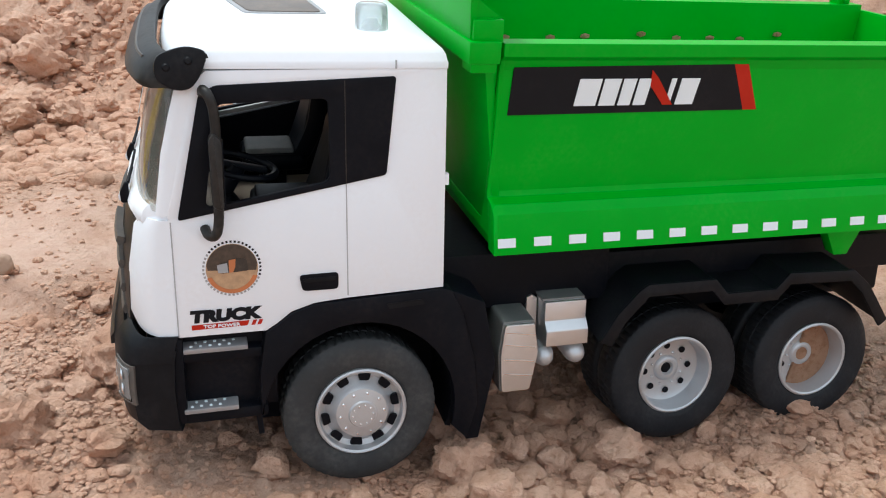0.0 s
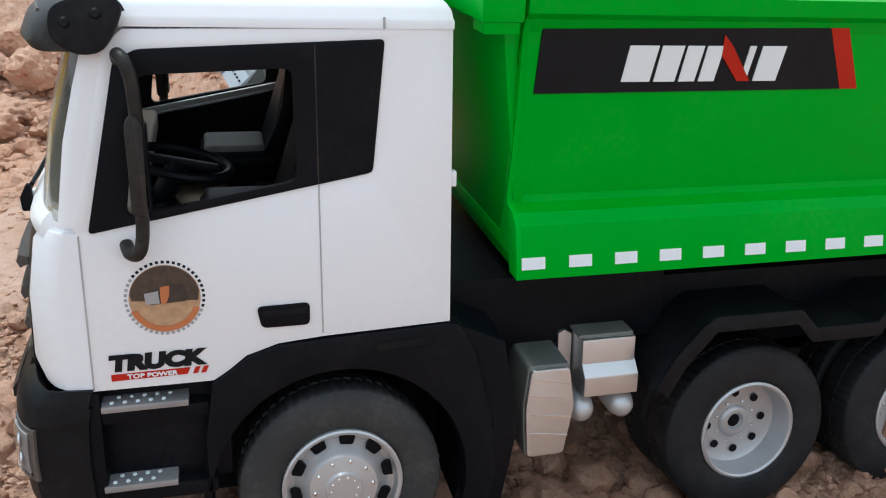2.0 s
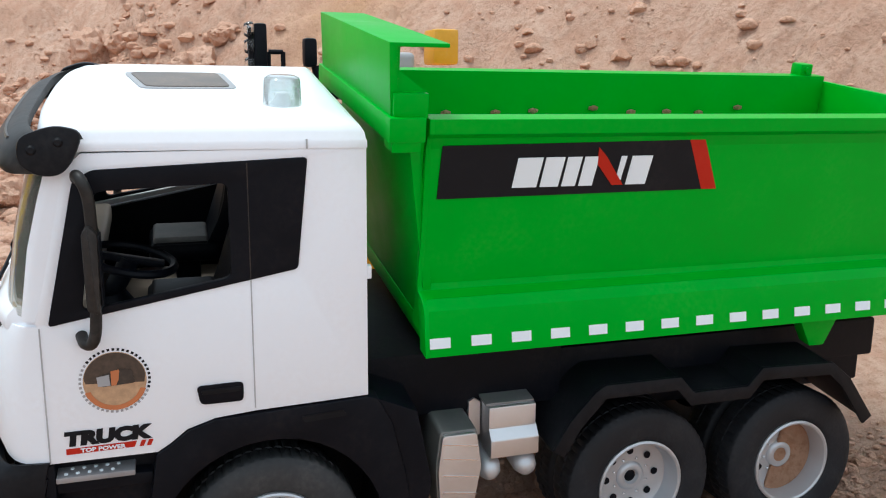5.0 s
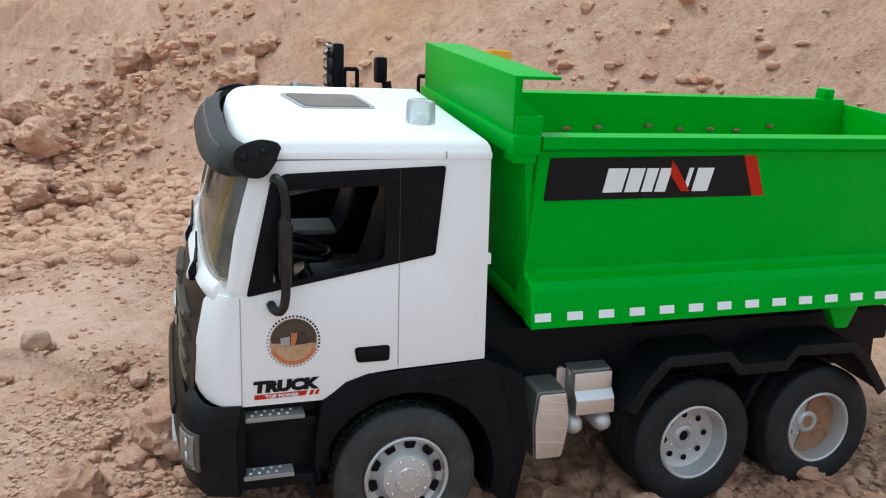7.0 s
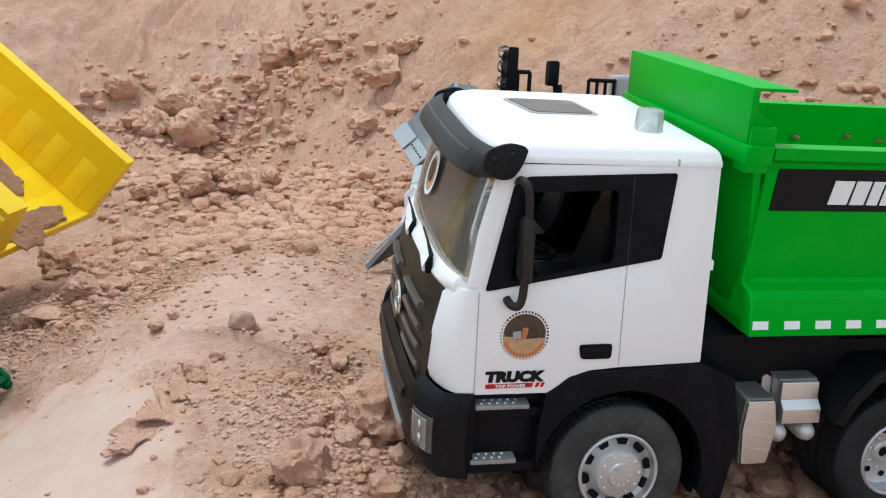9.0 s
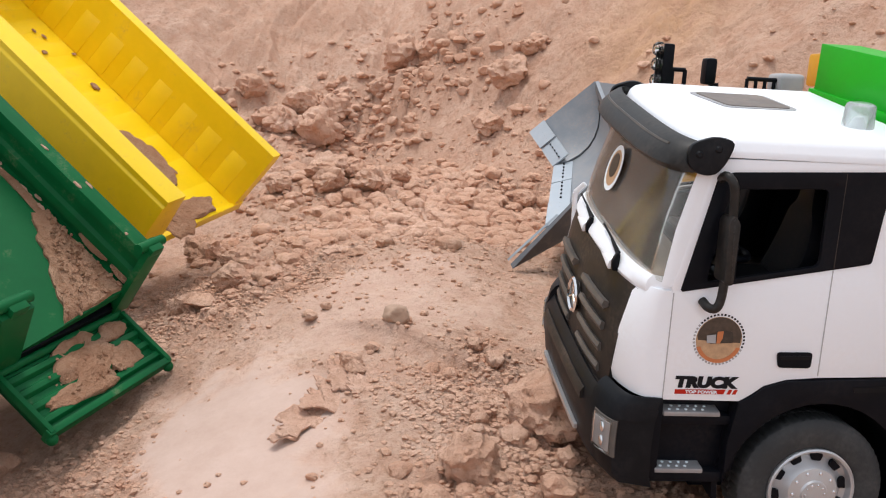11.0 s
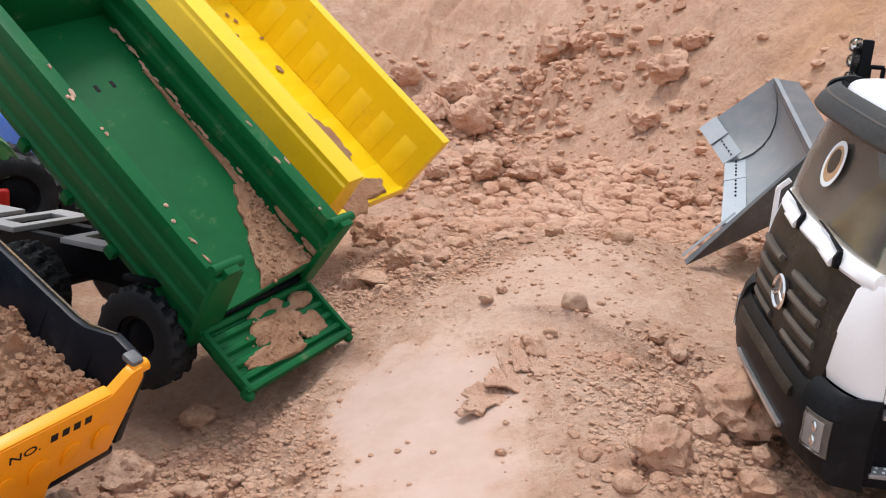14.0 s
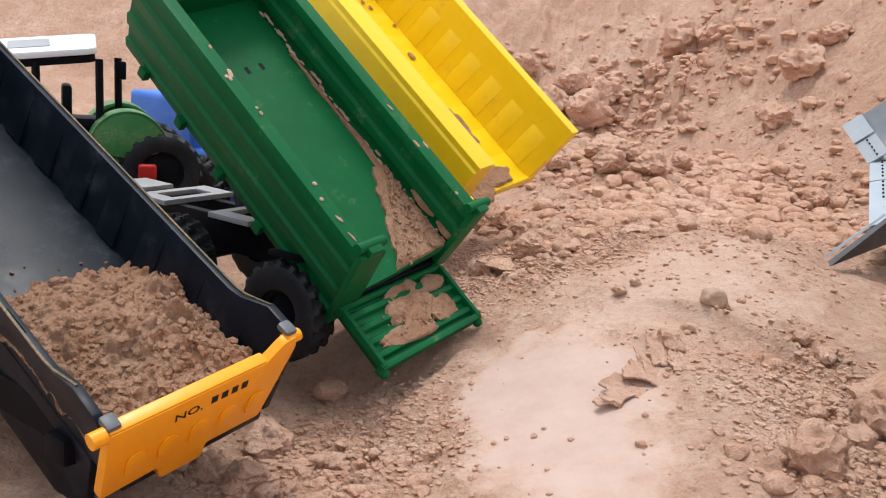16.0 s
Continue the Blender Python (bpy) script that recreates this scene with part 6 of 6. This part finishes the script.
# two heaps below the bank and large clods on it
clods(((-5.0, 13.1, 0.46), (-4.88, 12.3, 0.34), (-3.95, 12.3, 0.42), (-4.45, 13.4, 0.28), (-4.3, 12.9, 0.26), (-6.0, 12.6, 0.30), (-3.4, 12.9, 0.28), (-4.4, 11.8, 0.2), (-3.1, 12.2, 0.2), (-5.6, 12.0, 0.2)), 530)
clods(((-6.7, 20.2, 0.55), (-5.6, 19.9, 0.75), (-6.2, 21.0, 0.6), (-7.2, 21.1, 0.5), (-5.2, 20.8, 0.5), (-3.1, 21.9, 0.7), (-2.3, 21.4, 0.5), (-3.8, 21.6, 0.45), (-0.4, 17.3, 0.6), (-1.0, 16.2, 0.4), (0.3, 17.8, 0.4), (-0.6, 12.4, 0.26), (-7.9, 22.0, 0.5)), 640)


def crust(x, y, turn, lx, ly, seed, tilt):
    """A flake of dried crust lifted at one edge."""
    edge = [(a * (1 + 0.3 * noise.noise(Vector((a * 9, b * 9, seed)))), b * (1 + 0.5 * noise.noise(Vector((a * 9, b * 9, seed + 5.0))) + 0.28 * noise.noise(Vector((a * 26, b * 26, seed + 9.0))))) for a, b in ragged(0, 0, lx, ly, seed, 90)]
    b = slab(edge, "z", 0.0, 0.020)
    for v in b.verts:
        v.co.z += 0.05 * noise.noise(Vector((v.co.x * 5, v.co.y * 5, seed))) + 0.10 * (v.co.y / ly) * abs(v.co.y)
    ob = new("crust_flake", finish(b, "crust_flake", CRUST, 30))
    ob.matrix_world = pose(x * U, y * U, (ground_z(x, y) + 0.02) * U, tilt, -tilt * 0.4, turn)
    return tagged(ob, "broken flake of pale dried earth crust lying loose", "earth crust", "crust flakes")


for k, (x, y, turn, lx, ly, tilt) in enumerate(((-4.44, 2.08, 42, 0.46, 0.19, 9), (-4.26, 2.34, 50, 0.34, 0.22, 10), (-4.12, 2.62, 62, 0.30, 0.17, 9), (-4.22, 2.92, 70, 0.26, 0.12, 8), (-3.98, 2.42, 40, 0.16, 0.12, 14), (-4.62, 1.84, 34, 0.20, 0.10, 8),
                                                (-5.3, 6.0, 30, 0.40, 0.16, 12), (-4.4, 6.3, 20, 0.24, 0.10, 12), (-4.34, 2.18, 20, 0.14, 0.09, 18), (-4.05, 2.50, 80, 0.12, 0.08, 20), (-3.90, 2.66, 10, 0.12, 0.07, 16))):
    crust(x, y, turn, lx, ly, 60 + k, tilt)


def scatter(name, count, seed, lo, hi, power, label, sub, where):
    """Loose bits strewn over the ground, joined in one mesh."""
    rg = np.random.default_rng(seed)
    kinds = []
    for k in range(8):
        b = lump(seed * 31 + k, 1.0, sub, 0.5, 0.8)
        b.verts.ensure_lookup_table()
        kinds.append((np.array([v.co[:] for v in b.verts]), np.array([[v.index for v in f.verts] for f in b.faces])))
        b.free()
    verts, faces, at = [], [], 0
    xs, ys = where(rg, count)
    keep = rg.random(len(xs)) > np.maximum(0.95 * smooth_patch(xs, ys), 0.80 - 1.1 * looseness(xs, ys))
    xs, ys = xs[keep], ys[keep]
    zs = height(xs, ys)
    sizes = lo * (hi / lo) ** (rg.random(len(xs)) ** power)
    for x, y, z, r in zip(xs, ys, zs, sizes):
        v, f = kinds[rg.integers(8)]
        a = rg.random() * 6.283
        c, s = np.cos(a) * r, np.sin(a) * r
        p = np.stack([v[:, 0] * c - v[:, 1] * s + x, v[:, 0] * s + v[:, 1] * c + y, v[:, 2] * r * rg.uniform(0.6, 1.0) + z + 0.15 * r], 1)
        verts.append(p)
        faces.append(f + at)
        at += len(v)
    co, tri = np.concatenate(verts) * U, np.concatenate(faces)
    me = bpy.data.meshes.new(name)
    me.from_pydata(co.tolist(), [], tri.tolist())
    me.materials.append(CRUMB)
    me.polygons.foreach_set("use_smooth", [True] * len(me.polygons))
    me.set_sharp_from_angle(angle=radians(45))
    return tagged(new(name, me), label, "clods", kind="stuff")


def fields(*rows):
    """Strewing areas: rows of (share, x, y, spread along x, spread along y)."""
    def where(rg, count):
        xs, ys = [], []
        for share, x, y, sx, sy in rows:
            n = int(count * share)
            xs.append(rg.normal(x, sx, n))
            ys.append(rg.normal(y, sy, n))
        return np.concatenate(xs), np.concatenate(ys)
    return where


NEAR = fields((0.10, -2.8, 1.2, 0.5, 0.7), (0.06, -3.0, 2.4, 0.7, 0.7), (0.22, 1.0, 0.0, 1.3, 0.6), (0.16, 3.2, 0.2, 1.1, 0.8), (0.16, -5.8, 6.4, 0.8, 0.9), (0.14, -7.2, 1.4, 0.7, 0.9), (0.05, -3.4, 6.2, 1.2, 0.9), (0.05, -4.0, 4.4, 1.6, 1.4))
FAR = fields((0.34, -2.5, 10.0, 2.2, 1.8), (0.26, -3.0, 13.5, 2.2, 1.6), (0.28, -4.5, 20.5, 3.0, 1.6), (0.12, 5.0, 9.0, 3.0, 2.5))
scatter("earth_crumbs", 34000, 11, 0.010, 0.05, 1.4, "fine reddish crumbs of dry earth strewn over the sand", 1, NEAR)
scatter("small_clods", 1500, 12, 0.030, 0.11, 2.6, "small clods of dry earth strewn over the sand", 2, NEAR)
scatter("wheel_clods", 700, 17, 0.045, 0.16, 2.0, "crumbly reddish clods strewn beside the truck wheels", 2, fields((0.25, 0.6, -0.55, 1.3, 0.35), (0.20, 1.0, 0.6, 0.5, 0.5), (0.35, 3.0, -0.5, 1.2, 0.5), (0.12, -3.2, 0.2, 0.8, 0.6)))
scatter("far_clods", 9000, 13, 0.025, 0.24, 2.4, "clods and crumbs of earth strewn below the bank", 2, FAR)
